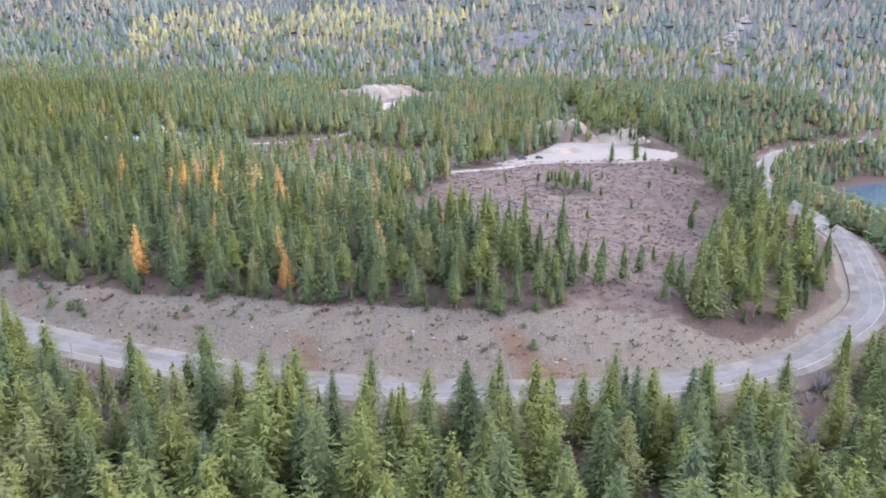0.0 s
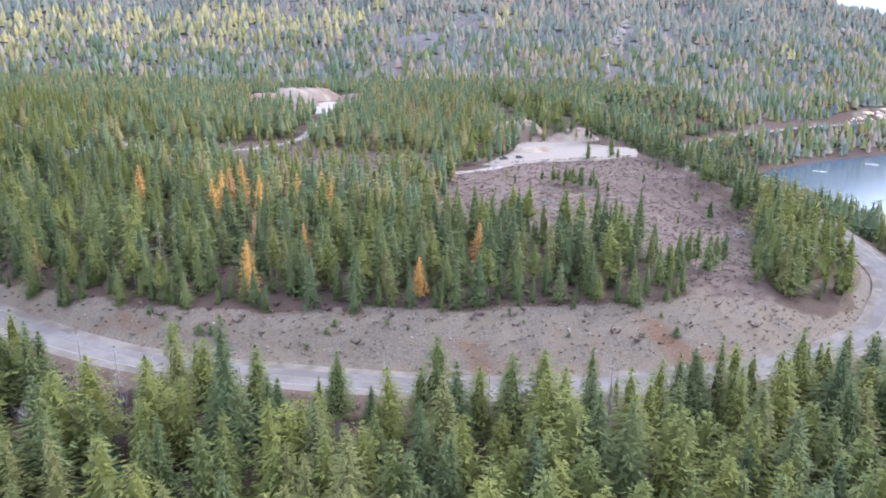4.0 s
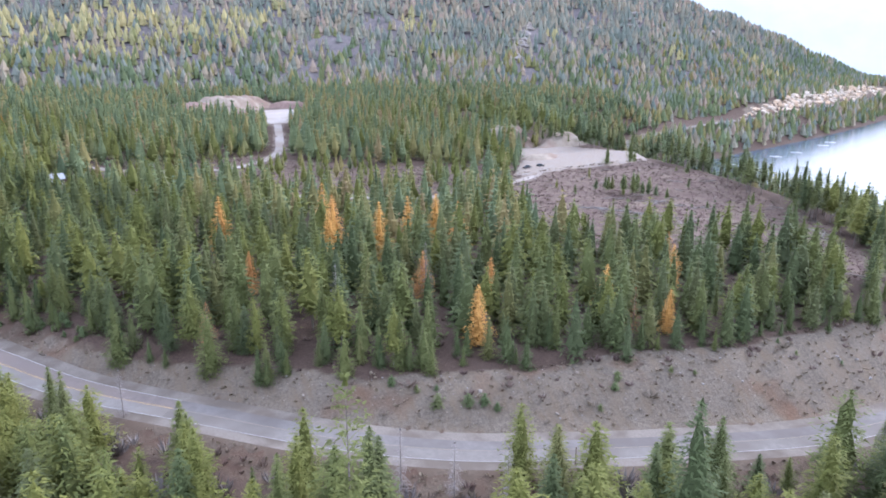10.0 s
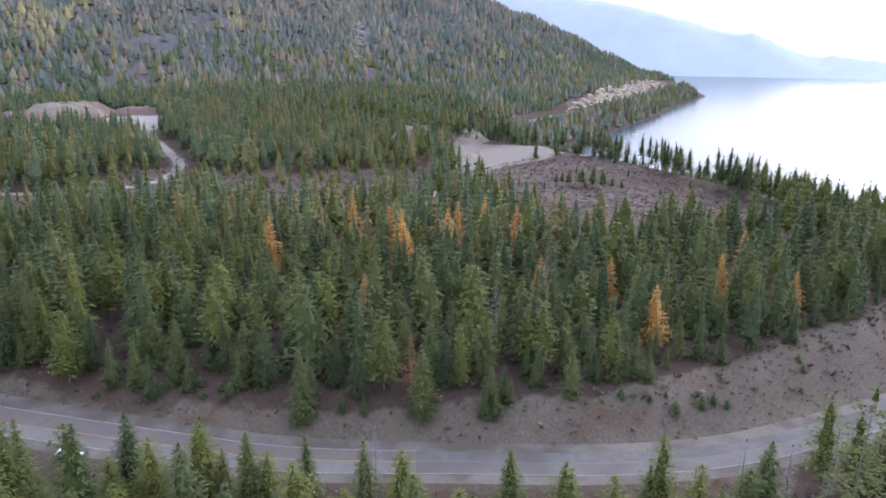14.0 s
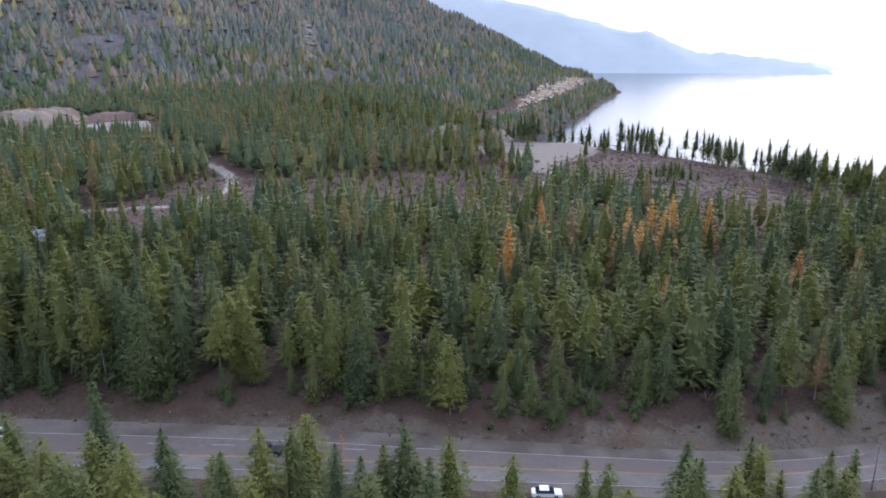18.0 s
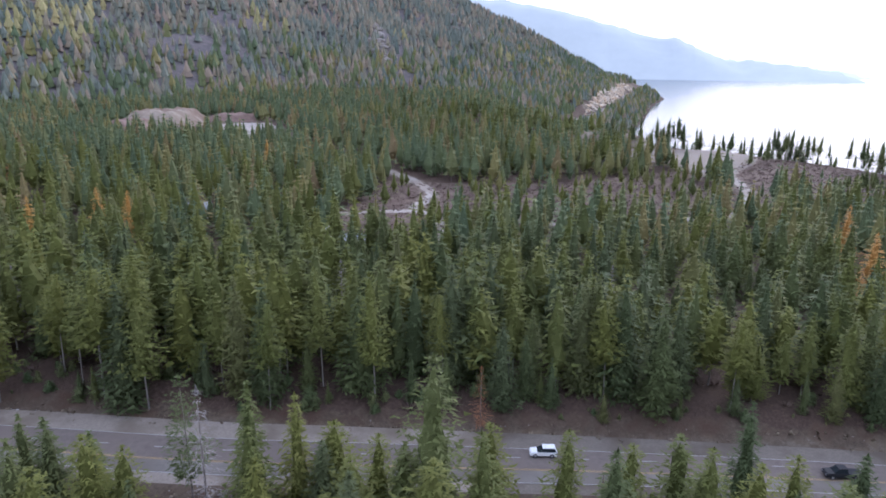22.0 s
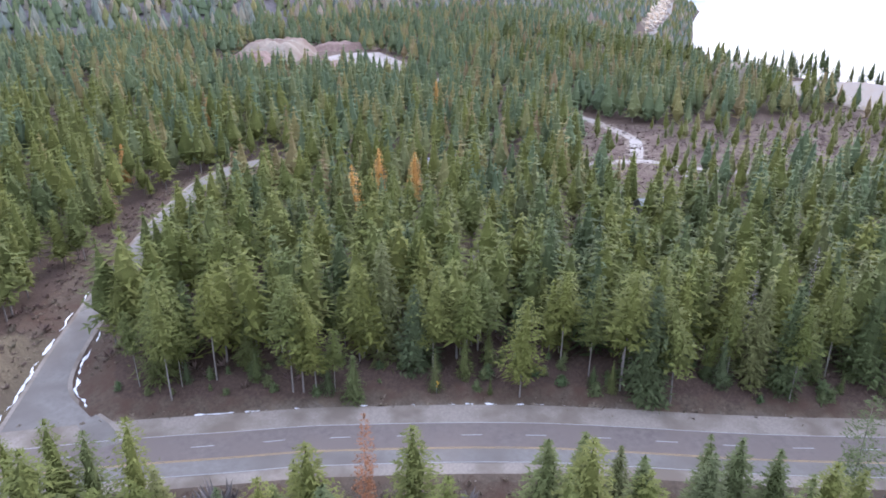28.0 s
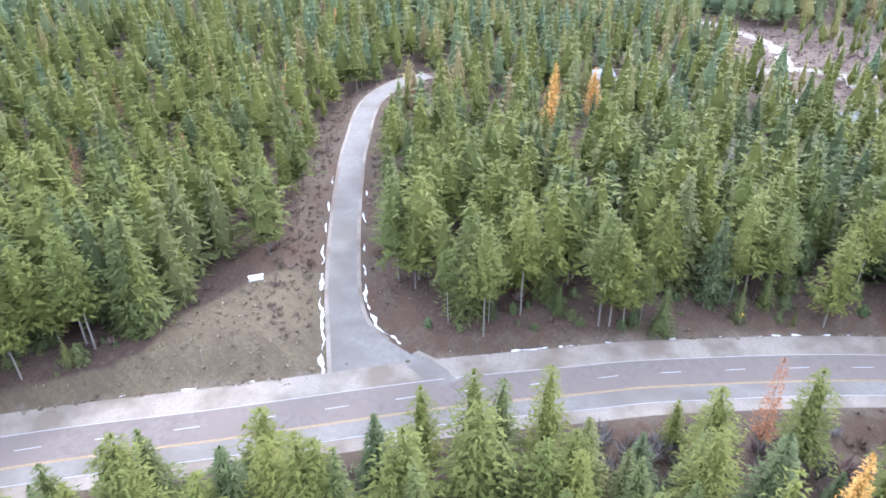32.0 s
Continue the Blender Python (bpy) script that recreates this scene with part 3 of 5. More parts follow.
def box(bm, size, at=(0, 0, 0), bevel=0.0, turn=None):
    r = bmesh.ops.create_cube(bm, size=1.0, matrix=Matrix.Translation(at) @ (turn or Matrix()) @ Matrix.Diagonal((*size, 1)))
    if bevel:
        bmesh.ops.bevel(bm, geom=[e for e in {e for v in r["verts"] for e in v.link_edges}], offset=bevel, segments=2, affect="EDGES")
    return r["verts"]


def rod(bm, a, b, r0, r1, n=6):
    a, b = Vector(a), Vector(b)
    m = Matrix.Translation((a + b) / 2) @ (b - a).to_track_quat("Z", "Y").to_matrix().to_4x4()
    bmesh.ops.create_cone(bm, cap_ends=True, segments=n, radius1=r0, radius2=r1, depth=(b - a).length, matrix=m)


dash_me = None
total = along(HWY, 0)[2]
s = 4.0
while s < total - 10:
    p, t, _ = along(HWY, s)
    if p[0] < -205 and p[0] > -470:
        x0, w0 = p[0], (float(road_width(p[0])) - 10) / 3.6
        q = p + np.array([t[1], -t[0]]) * (-1.6 - 3.5 * w0)
        if dash_me is None:
            b = bmesh.new()
            box(b, (3.7, 0.17, 0.008))
            dash = part("lane_dash", b, PAINT_WHITE, road)
            dash_me = dash.data
        else:
            dash = new("lane_dash", dash_me)
            dash.parent = road
        dash.matrix_basis = Matrix.Translation((q[0], q[1], float(road_z(p[0], p[1])) + 0.088)) @ Matrix.Rotation(math.atan2(t[1], t[0]), 4, "Z")
    s += 11.2
# far continuation of the highway along the lake
LR = spline(LAKEROAD + EDGE[:1], 8.0)
lz = road_z(LR[:, 0], LR[:, 1])
far_road = new("road", None)
tagged(far_road, "grey lakeside highway under a pale rock cut", "road", kind="structure")
strip("lane", LR, -9.5, -0.5, lz + 0.05, ASPHALT_PALE, far_road)
strip("shoulder", LR, -11.5, 1.5, lz + 0.0, SHOULDER, far_road)
# side road with its mouth
side_z = np.interp(SIDE[:, 0], [-356, -300, -215], [9.62, 12.8, 15.5])
run = np.linalg.norm(SIDE - SIDE[0], axis=1)
mouth = np.exp(-(run / 15.0) ** 2.2)
sink = 0.12 * np.exp(-(run / 9.0) ** 2)
side_road = new("road", None)
tagged(side_road, "pale grey side road with snow along its edges", "road", kind="structure")
strip("lane", SIDE, -2.9 - 6 * mouth, 2.8 + 8 * mouth, side_z + 0.08 - sink, ASPHALT_PALE, side_road)
strip("shoulder", SIDE, -3.7 - 6 * mouth, 3.6 + 8 * mouth, side_z + 0.03 - sink, SHOULDER, side_road)


def track(line, width, mat, label):
    z = land(line[:, 0], line[:, 1]) + 0.12
    t = new("road", None)
    tagged(t, label, "track", kind="structure")
    strip("lane", line, -width / 2 + 0.3 * lumps(line[:, 0], line[:, 1], 14, 31), width / 2 + 0.3 * lumps(line[:, 0], line[:, 1], 11, 32), z, mat, t)
    return t


track(MAIN, 5.4, GRAVEL, "pale gravel track across the open bench")
track(PITROAD, 5.8, GRAVEL, "pale gravel track to the sand pit")
track(DRIVE, 4.6, GRAVEL, "pale gravel drive to a cabin in the trees")

# ---- trees ----
def kite(V, F, base, tip, side, drop):
    """One spray of needles: a kite folded along its rib."""
    i = len(V)
    mid = base + (tip - base) * 0.45
    V += [base, mid + side - drop, tip, mid - side - drop]
    F += [(i, i + 1, i + 2), (i, i + 2, i + 3)]


def conifer(rng, H, R, low, whorls, per, tufts, size=0.24, shape=0.8, up=0.0, core=0.7, ragged=0.2, lean=0.0, trunk_n=5, trunk_r=0.11, core_n=6, rings=7, wide=0.85, limbs=0.0, droop=0.0):
    """Crown and trunk of one conifer as vertex and triangle lists. low: where the crown begins; tufts: clumps of needles a branch; limbs: width of bare branches."""
    V, F, N, S = [], [], [], []
    zv = np.array([0, 0, 1.0])

    def add(three, n, shade):
        """One triangle that faces out of the crown, shaded as the crown's surface is there."""
        t = len(V)
        flip = np.dot(np.cross(three[1] - three[0], three[2] - three[0]), n) < 0
        V.extend(three)
        N.extend([n, n, n])
        S.extend([shade] * 3)
        F.append((t, t + 2, t + 1) if flip else (t, t + 1, t + 2))
    skew = [rng.uniform(-1, 1) * lean, rng.uniform(-1, 1) * lean]

    def stem(z):
        k = (z / H) ** 1.5 * H
        return np.array([skew[0] * k, skew[1] * k, z])
    waves = [(rng.uniform(0, 6.28), rng.randint(1, 3), rng.uniform(5, 17), rng.uniform(0, 6.28)) for _ in range(4)]

    def reach(v, az):
        """How far the crown spreads at a height and towards a side."""
        w = sum(math.sin(n * az + p + f * v + q) for p, n, f, q in waves) / 2.4
        return R * max((1 - v) ** shape, 0.045) * min(1.0, 0.5 + v / 0.2 * 0.5) * (1 + ragged * w)
    for i in range(whorls):
        v = (i + rng.uniform(0, 1)) / whorls
        z = H * (low + (1 - low) * v) * 0.985
        n = max(4, int(round(per * (0.45 + 0.55 * (1 - v)))))
        for k in range(n):
            az = 6.283 * (k + rng.uniform(-0.35, 0.35)) / n + i * 2.4
            L = reach(v, az) * rng.uniform(0.72, 1.18) + 0.08
            dr = np.array([math.cos(az), math.sin(az), 0])
            sd_ = np.array([-dr[1], dr[0], 0])
            rise = (-0.34 + 0.55 * v + up + rng.uniform(-0.12, 0.12)) * L
            shade = rng.uniform(0, 1)
            if limbs and L > 0.3:
                w = limbs * (0.5 + L)
                add([stem(z) + sd_ * w, stem(z) - sd_ * w, stem(z) + dr * L + zv * rise], dr * 0.5 + zv * 0.6, shade)
            m = max(1, int(round(tufts * (0.55 + 0.45 * (1 - v)) + rng.uniform(-0.4, 0.4))))
            for j in range(m):
                f = 0.34 + 0.62 * ((j + rng.random()) / m) ** 0.8
                at = stem(z) + dr * L * f + zv * (rise * f + rng.gauss(0, 0.03) * L - droop * f * f * L) + sd_ * rng.gauss(0, 0.15) * (0.4 + f) * L
                s = size * rng.uniform(0.7, 1.3) * (0.6 + 0.4 * (1 - v))
                n_ = dr * 0.62 + zv * (0.42 + 0.6 * v) + np.array([rng.gauss(0, 0.22), rng.gauss(0, 0.22), rng.gauss(0, 0.15)])
                d = dr * rng.uniform(0.5, 1.0) + sd_ * rng.uniform(-0.75, 0.75) + zv * (rng.uniform(-0.45, 0.15) + up)
                d /= np.linalg.norm(d) + 1e-6
                w = np.cross(d, dr * 0.3 + zv + np.array([rng.gauss(0, 0.3), rng.gauss(0, 0.3), rng.gauss(0, 0.3)]))
                w /= np.linalg.norm(w) + 1e-6
                add([at - d * s * 0.45 + w * s * wide * 0.5, at - d * s * 0.45 - w * s * wide * 0.5, at + d * s * 0.65], n_, shade)
    for k in range(3):
        a_ = k * 2.1
        o = np.array([math.cos(a_), math.sin(a_), 0]) * 0.09
        add([stem(H * 0.95) + o * 1.6, stem(H * 0.95) - o * 1.6, stem(H)], np.array([o[1], -o[0], 0.3]), 0.5)
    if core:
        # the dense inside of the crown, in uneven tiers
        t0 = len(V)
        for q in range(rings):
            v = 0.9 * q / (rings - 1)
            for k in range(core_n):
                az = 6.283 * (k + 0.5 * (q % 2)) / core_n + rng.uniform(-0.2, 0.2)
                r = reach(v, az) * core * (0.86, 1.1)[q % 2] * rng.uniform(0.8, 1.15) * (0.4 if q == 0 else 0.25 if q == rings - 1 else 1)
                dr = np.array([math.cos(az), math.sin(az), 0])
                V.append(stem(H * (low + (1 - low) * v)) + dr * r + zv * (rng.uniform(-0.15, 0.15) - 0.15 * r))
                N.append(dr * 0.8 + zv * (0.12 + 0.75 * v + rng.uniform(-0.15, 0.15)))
                # lower tone range than the branches: inner crown shade put into the colour
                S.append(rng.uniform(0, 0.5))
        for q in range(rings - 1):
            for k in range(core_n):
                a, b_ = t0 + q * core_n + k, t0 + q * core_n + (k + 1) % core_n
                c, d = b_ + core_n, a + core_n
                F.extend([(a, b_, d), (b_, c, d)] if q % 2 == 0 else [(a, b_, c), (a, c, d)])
    TV, TF, TN = [], [], []
    for z, rr in ((-1.2, 1.25), (H * 0.35, 0.75), (H * 0.9, 0.2)):
        for k in range(trunk_n):
            a = 6.283 * k / trunk_n
            TV.append(stem(max(z, 0)) * (1, 1, 0) + np.array([math.cos(a) * trunk_r * rr, math.sin(a) * trunk_r * rr, z]))
            TN.append((math.cos(a), math.sin(a), 0.05))
    for q in range(2):
        for k in range(trunk_n):
            a, b_ = q * trunk_n + k, q * trunk_n + (k + 1) % trunk_n
            TF += [(a, b_, b_ + trunk_n), (a, b_ + trunk_n, a + trunk_n)]
    return np.array(V), np.array(F), np.array(TV), np.array(TF), np.array(N), np.array(TN), np.array(S)


def variants(n, seed, **k):
    """Several trees of one kind, each ten metres high."""
    r = random.Random(seed)
    lows = k.pop("lows", (0.1, 0.2))
    radii = k.pop("radii", (1.5, 1.9))
    return [conifer(r, 10.0, r.uniform(*radii), r.uniform(*lows), **k) for _ in range(n)]


KIND = {
    "fir_a": variants(12, 1, lows=(0.0, 0.07), radii=(2.4, 3.1), whorls=35, per=13, tufts=5.6, size=0.54, shape=0.88, core=0.42, wide=0.42, droop=0.12),
    "fir_b": variants(10, 2, lows=(0.02, 0.10), radii=(2.4, 3.1), whorls=19, per=11, tufts=2.4, size=0.92, shape=0.86, core=0.52, core_n=6, rings=6, wide=0.42, droop=0.1),
    "fir_c": variants(8, 3, lows=(0.04, 0.12), radii=(2.4, 3.1), whorls=11, per=9, tufts=1, size=1.5, shape=0.84, trunk_n=3, core_n=5, rings=4, core=0.62, wide=0.42),
    "fir_d": variants(8, 4, lows=(0.05, 0.14), radii=(2.4, 3.1), whorls=7, per=7, tufts=1, size=1.9, shape=0.82, trunk_n=3, core_n=5, rings=4, core=0.68, wide=0.42),
    "pine_a": variants(12, 5, lows=(0.05, 0.22), radii=(2.2, 2.8), whorls=27, per=12, tufts=6.4, size=0.5, shape=0.6, up=0.06, ragged=0.34, lean=0.03, core=0.38, wide=0.45, trunk_r=0.085),
    "pine_w": variants(14, 15, lows=(0.26, 0.5), radii=(1.6, 2.2), whorls=24, per=11, tufts=6.5, size=0.44, shape=0.55, up=0.08, ragged=0.4, lean=0.06, trunk_r=0.075, core=0.34, wide=0.45),
    "pine_s": variants(6, 16, lows=(0.22, 0.36), radii=(1.7, 2.1), whorls=20, per=8, tufts=12, size=0.36, shape=0.5, up=0.14, ragged=0.4, lean=0.03, trunk_r=0.08, core=0, wide=0.45, limbs=0.014),
    "fir_m": variants(9, 21, lows=(0.0, 0.08), radii=(2.4, 3.1), whorls=26, per=12, tufts=3, size=0.76, shape=0.88, core=0.45, wide=0.42, droop=0.12),
    "pine_m": variants(9, 22, lows=(0.06, 0.26), radii=(2.2, 2.8), whorls=21, per=11, tufts=3.6, size=0.71, shape=0.6, up=0.06, ragged=0.34, lean=0.03, core=0.4, wide=0.45, trunk_r=0.085),
    "pine_b": variants(10, 6, lows=(0.10, 0.32), radii=(2.2, 2.8), whorls=18, per=10, tufts=2.6, size=0.9, shape=0.66, up=0.06, ragged=0.34, lean=0.03, core=0.48, core_n=6, rings=6, wide=0.43, trunk_r=0.085),
    "pine_v": variants(8, 17, lows=(0.2, 0.42), radii=(1.7, 2.3), whorls=16, per=8, tufts=2.4, size=0.8, shape=0.66, up=0.06, ragged=0.5, lean=0.05, core=0.3, core_n=5, rings=5, wide=0.42, trunk_r=0.08),
    "pine_c": variants(8, 7, lows=(0.12, 0.30), radii=(2.2, 2.8), whorls=11, per=9, tufts=1, size=1.45, shape=0.74, up=0.06, ragged=0.32, trunk_n=3, core_n=5, rings=4, core=0.62, wide=0.43, trunk_r=0.085),
    "young_a": variants(8, 8, lows=(0.0, 0.03), radii=(2.4, 3.2), whorls=24, per=11, tufts=3, size=0.75, shape=0.92, core=0.46, core_n=6, rings=6, wide=0.42, droop=0.12),
    "dead_a": variants(6, 9, lows=(0.12, 0.3), radii=(1.3, 2.0), whorls=26, per=6, tufts=5, size=0.5, shape=0.8, core=0, ragged=0.5, wide=0.14, limbs=0.012),
    "larch_a": variants(7, 10, lows=(0.04, 0.12), radii=(1.9, 2.4), whorls=30, per=11, tufts=6, size=0.44, shape=0.86, core=0.36, wide=0.42, ragged=0.28),
}


def far_tree(rng):
    """A distant conifer: two ragged skirts."""
    V, F = [], []
    for lo, hi, r in ((0.3, 7.2, 2.5), (3.8, 10.0, 1.8)):
        i, n = len(V), 5
        ph = rng.uniform(0, 6)
        for k in range(n):
            a = ph + 6.283 * k / n
            rr = r * rng.uniform(0.7, 1.25)
            V.append(np.array([math.cos(a) * rr, math.sin(a) * rr, lo + rng.uniform(-0.8, 0.8)]))
        V.append(np.array([rng.uniform(-0.2, 0.2), rng.uniform(-0.2, 0.2), hi]))
        F += [(i + k, i + (k + 1) % n, i + n) for k in range(n)]
    V, F = np.array(V), np.array(F)
    return V, F, np.zeros((0, 3)), np.zeros((0, 3), int), V * (1, 1, 0) + (0, 0, 0.55) + np.outer(V[:, 2] > 6, (0, 0, 0.5)), np.zeros((0, 3)), np.full(len(V), 0.5)


KIND["far"] = [far_tree(random.Random(40 + k)) for k in range(6)]


def crown_normals(me, n):
    """Shade small pieces as the surface of the whole crown."""
    a = me.attributes.new("custom_normal", "FLOAT_VECTOR", "POINT")
    a.data.foreach_set("vector", np.ascontiguousarray(n, np.float32).ravel())


def wood(name, kind, x, y, z, height, fat, tint, leaf, bark, label, category="trees"):
    """Many trees as one mesh of kind stuff."""
    rng = np.random.RandomState(len(x) % 977)
    temps = KIND[kind]
    pick = rng.randint(0, len(temps), len(x))
    turn = rng.uniform(0, 6.283, len(x))
    VV, FF, MM, TT, NN, SS, off = [], [], [], [], [], [], 0
    shaded = len(temps[0]) > 4
    for k, temp in enumerate(temps):
        cv, cf, tv, tf = temp[:4]
        m = np.where(pick == k)[0]
        if not len(m):
            continue
        v = np.vstack([cv, tv]) if len(tv) else cv
        f = np.vstack([cf, tf + len(cv)]) if len(tf) else cf
        c, s_ = np.cos(turn[m])[:, None], np.sin(turn[m])[:, None]
        sc, fa = (height[m] / 10)[:, None], (height[m] / 10 * fat[m])[:, None]
        X = (v[None, :, 0] * c - v[None, :, 1] * s_) * fa + x[m][:, None]
        Y = (v[None, :, 0] * s_ + v[None, :, 1] * c) * fa + y[m][:, None]
        Z = v[None, :, 2] * sc + z[m][:, None]
        VV.append(np.stack([X, Y, Z], -1).reshape(-1, 3))
        if shaded:
            nn = np.vstack([temp[4], temp[5]]) if len(tv) else temp[4]
            nn = nn / np.linalg.norm(nn, axis=1, keepdims=True)
            SS.append(np.tile(np.r_[temp[6], np.full(len(tv), 0.5)], len(m)))
            NN.append(np.stack([nn[None, :, 0] * c - nn[None, :, 1] * s_, nn[None, :, 0] * s_ + nn[None, :, 1] * c, np.broadcast_to(nn[None, :, 2], X.shape)], -1).reshape(-1, 3))
        FF.append((f[None] + (off + np.arange(len(m)) * len(v))[:, None, None]).reshape(-1, 3))
        MM.append(np.tile(np.r_[np.zeros(len(cf), int), np.ones(len(tf), int)], len(m)))
        TT.append(np.repeat(tint[m], len(v)))
        off += len(m) * len(v)
    if not VV:
        return None
    ob = mesh_ob(name, np.concatenate(VV), np.concatenate(FF), [leaf, bark], fmat=np.concatenate(MM))
    float_layer(ob.data, "tint", np.concatenate(TT))
    if shaded:
        crown_normals(ob.data, np.concatenate(NN))
        float_layer(ob.data, "shade", np.concatenate(SS))
    return tagged(ob, label, category, kind="stuff")


def tree_bank(kind, leaf, bark, tag):
    """One object tree for every variant of a kind: an Empty with trunk and crown, far below the scene's use; copies stand in the plan."""
    out = []
    for cv, cf, tv, tf, cn, tn, cs in KIND[kind]:
        out.append((mesh_data("crown", cv, cf, leaf), mesh_data("trunk", tv, tf, bark)))
        crown_normals(out[-1][0], cn / np.linalg.norm(cn, axis=1, keepdims=True))
        float_layer(out[-1][0], "shade", cs)
    return out


def mesh_data(name, v, f, mat):
    ob = mesh_ob(name, v, f, [mat])
    me = ob.data
    bpy.data.objects.remove(ob)
    return me


BANK = {}


def single_tree(kind, leaf, bark, name, x, y, z, height, fat, label, group, rng):
    key = (kind, leaf.name)
    if key not in BANK:
        BANK[key] = tree_bank(kind, leaf, bark, name)
    crown_me, trunk_me = rng.choice(BANK[key])
    t = new(name, None)
    t.matrix_basis = Matrix.Translation((x, y, z)) @ Matrix.Rotation(rng.uniform(0, 6.283), 4, "Z") @ Matrix.Diagonal((height / 10 * fat, height / 10 * fat, height / 10, 1))
    for n_, me in (("trunk", trunk_me), ("crown", crown_me)):
        o = new(n_, me)
        o.parent = t
    return tagged(t, label, "tree", group)


def scatter(x0, x1, y0, y1, step, seed, jitter=0.46):
    r = np.random.RandomState(seed)
    X, Y = np.meshgrid(np.arange(x0, x1, step), np.arange(y0, y1, step))
    X = X + (np.arange(X.shape[0]) % 2)[:, None] * step * 0.5
    X, Y = X + r.uniform(-jitter, jitter, X.shape) * step, Y + r.uniform(-jitter, jitter, Y.shape) * step
    return X.ravel(), Y.ravel(), r


def open_ground(x, y):
    """Where no closed forest stands on the bench."""
    wob = 3.5 * lumps(x, y, 24, 41)
    m = inside(x + wob, y + wob, CLEARING) | inside(x + wob, y - wob, OPEN2) | inside(x, y, PAD) | inside(x + wob, y, PIT) | inside(x + 0.5 * wob, y, CORNER)
    sd, sx, sy = near_line(x, y, SIDE)
    m |= (np.abs(sd) < np.where(sd > 0, 10.0, 11.0) + wob * 0.4)
    for ln, wd in ((MAIN, 7), (PITROAD, 9), (DRIVE, 6)):
        m |= np.abs(near_line(x, y, ln)[0]) < wd
    return m


clear_of = []


def far_from_heroes(x, y, r=3.2):
    ok = np.ones(len(x), bool)
    for hx, hy in clear_of:
        ok &= (x - hx) ** 2 + (y - hy) ** 2 > r * r
    return ok


# single larches, dead and lone trees that stand out: kind, plan place, height, fatness
LONE = [
    ("larch_a", LARCH, "larch_tree", "orange autumn larch on the bench", [(-101, 272, 21), (-99, 280, 20.5), (-87.5, 267, 20.5), (-104, 267, 19), (-96, 304, 20), (-74, 277, 20), (-65, 274, 20), (-62, 263, 19), (-88.6, 195.8, 15.5), (-43.2, 183.8, 12), (0, 233.5, 10), (-133, 290.5, 20),
                                                                      (-131, 248, 13), (-73, 219, 14), (-49, 201, 14), (-20, 209, 14), (-88, 230, 14), (-230, 604, 16), (-290, 561, 14), (-238, 496, 17), (-233, 485, 17), (-264, 481, 19), (-109, 581, 15)]),
    ("dead_a", RUST, "dead_tree", "rust red dead conifer among green trees", [(-346, 530, 15), (-355, 553, 14), (-336, 580, 14), (-52, 186, 13), (-250, 328, 13), (-310, 530, 14), (-365, 545, 15), (-146, 212, 13), (-252, 300, 8), (-218, 263, 9)]),
    ("dead_a", GREY, "dead_tree", "bare grey dead conifer", [(-13, 128, 17), (-122, 158, 14), (-114, 154, 12), (-106, 150, 12), (-38, 132, 15), (-22, 130, 14), (-258, 372, 17), (-242, 372, 18), (-236, 366, 17), (-225, 352, 16), (-200, 330, 17), (-270, 430, 18), (-290, 418, 17), (60, 125, 12),
                                                         (-164, 199, 11), (80, 135, 10), (-115, 220, 16), (-88, 228, 17)]),
]
# trees known by their tops: kind, needles, name, label, place and height of the tip
TIPS = [("pine_s", PINE, "pine_tree", "lone tall sparse pine below the highway", -136, 139, 33), ("fir_a", FIR, "fir_tree", "lone green fir at the road's edge", -243.6, 286.3, 24.3),
        ("pine_a", FIR, "pine_tree", "tall bluish pine above its neighbours", -277, 315.4, 34.5), ("pine_s", FIR, "pine_tree", "thin leaning pine at the road's edge", -294.3, 345.2, 28.2),
        ("pine_a", PINE, "pine_tree", "bright green pine beside the highway", -370.2, 425.5, 29), ("pine_a", PINE, "pine_tree", "bright green pine beside the highway", -373.7, 431.6, 25.7),
        ("pine_a", PINE, "pine_tree", "pale green pine beside the highway", -363.3, 418.7, 28.8), ("pine_a", FIR, "pine_tree", "dark pine beside the highway", -367, 423.5, 26.5),
        ("larch_a", LARCH, "larch_tree", "golden yellow larch below the highway", -348.3, 383.7, 24.6), ("pine_s", RUST, "dead_tree", "rust red dead conifer above green pines", -342, 396.5, 28),
        ("fir_a", FIR, "fir_tree", "broad green fir below the highway", -89, 126.8, 25), ("fir_a", PINE, "fir_tree", "yellow green fir below the highway", -291.2, 334.6, 29.4),
        ("fir_a", PINE, "fir_tree", "yellow green fir below the highway", -286.5, 331, 27.4), ("dead_a", GREY, "dead_tree", "bare grey dead conifer", -297.4, 335.9, 30.8)]
# lone trees on the clearing and by the gravel pad
LONE.append(("pine_b", FIR, "pine_tree", "slender pine standing alone on the clearing", [(46, 195, 14), (52, 194, 13), (58, 198, 13), (65, 192, 15), (68, 191, 14), (78, 196, 15), (43, 184, 13), (40, 190, 14), (62, 186, 8), (97.6, 268.5, 12), (94, 392, 13), (106, 386, 17), (10, 258, 11), (70, 224, 7), (58, 330, 10), (62, 326, 11), (66, 322, 9), (54, 334, 9), (112, 390, 8), (30, 330, 6), (82, 300, 5),
                                                                                      (57, 322, 12), (60, 319, 9), (63, 327, 12), (67, 318, 8), (69, 325, 10), (55, 327, 11), (60, 333, 8), (72, 316, 7), (50, 332, 9), (46, 336, 7), (53, 338, 8), (40, 262, 5), (98, 330, 7), (110, 300, 8), (117, 352, 9)]))
rim = random.Random(78)
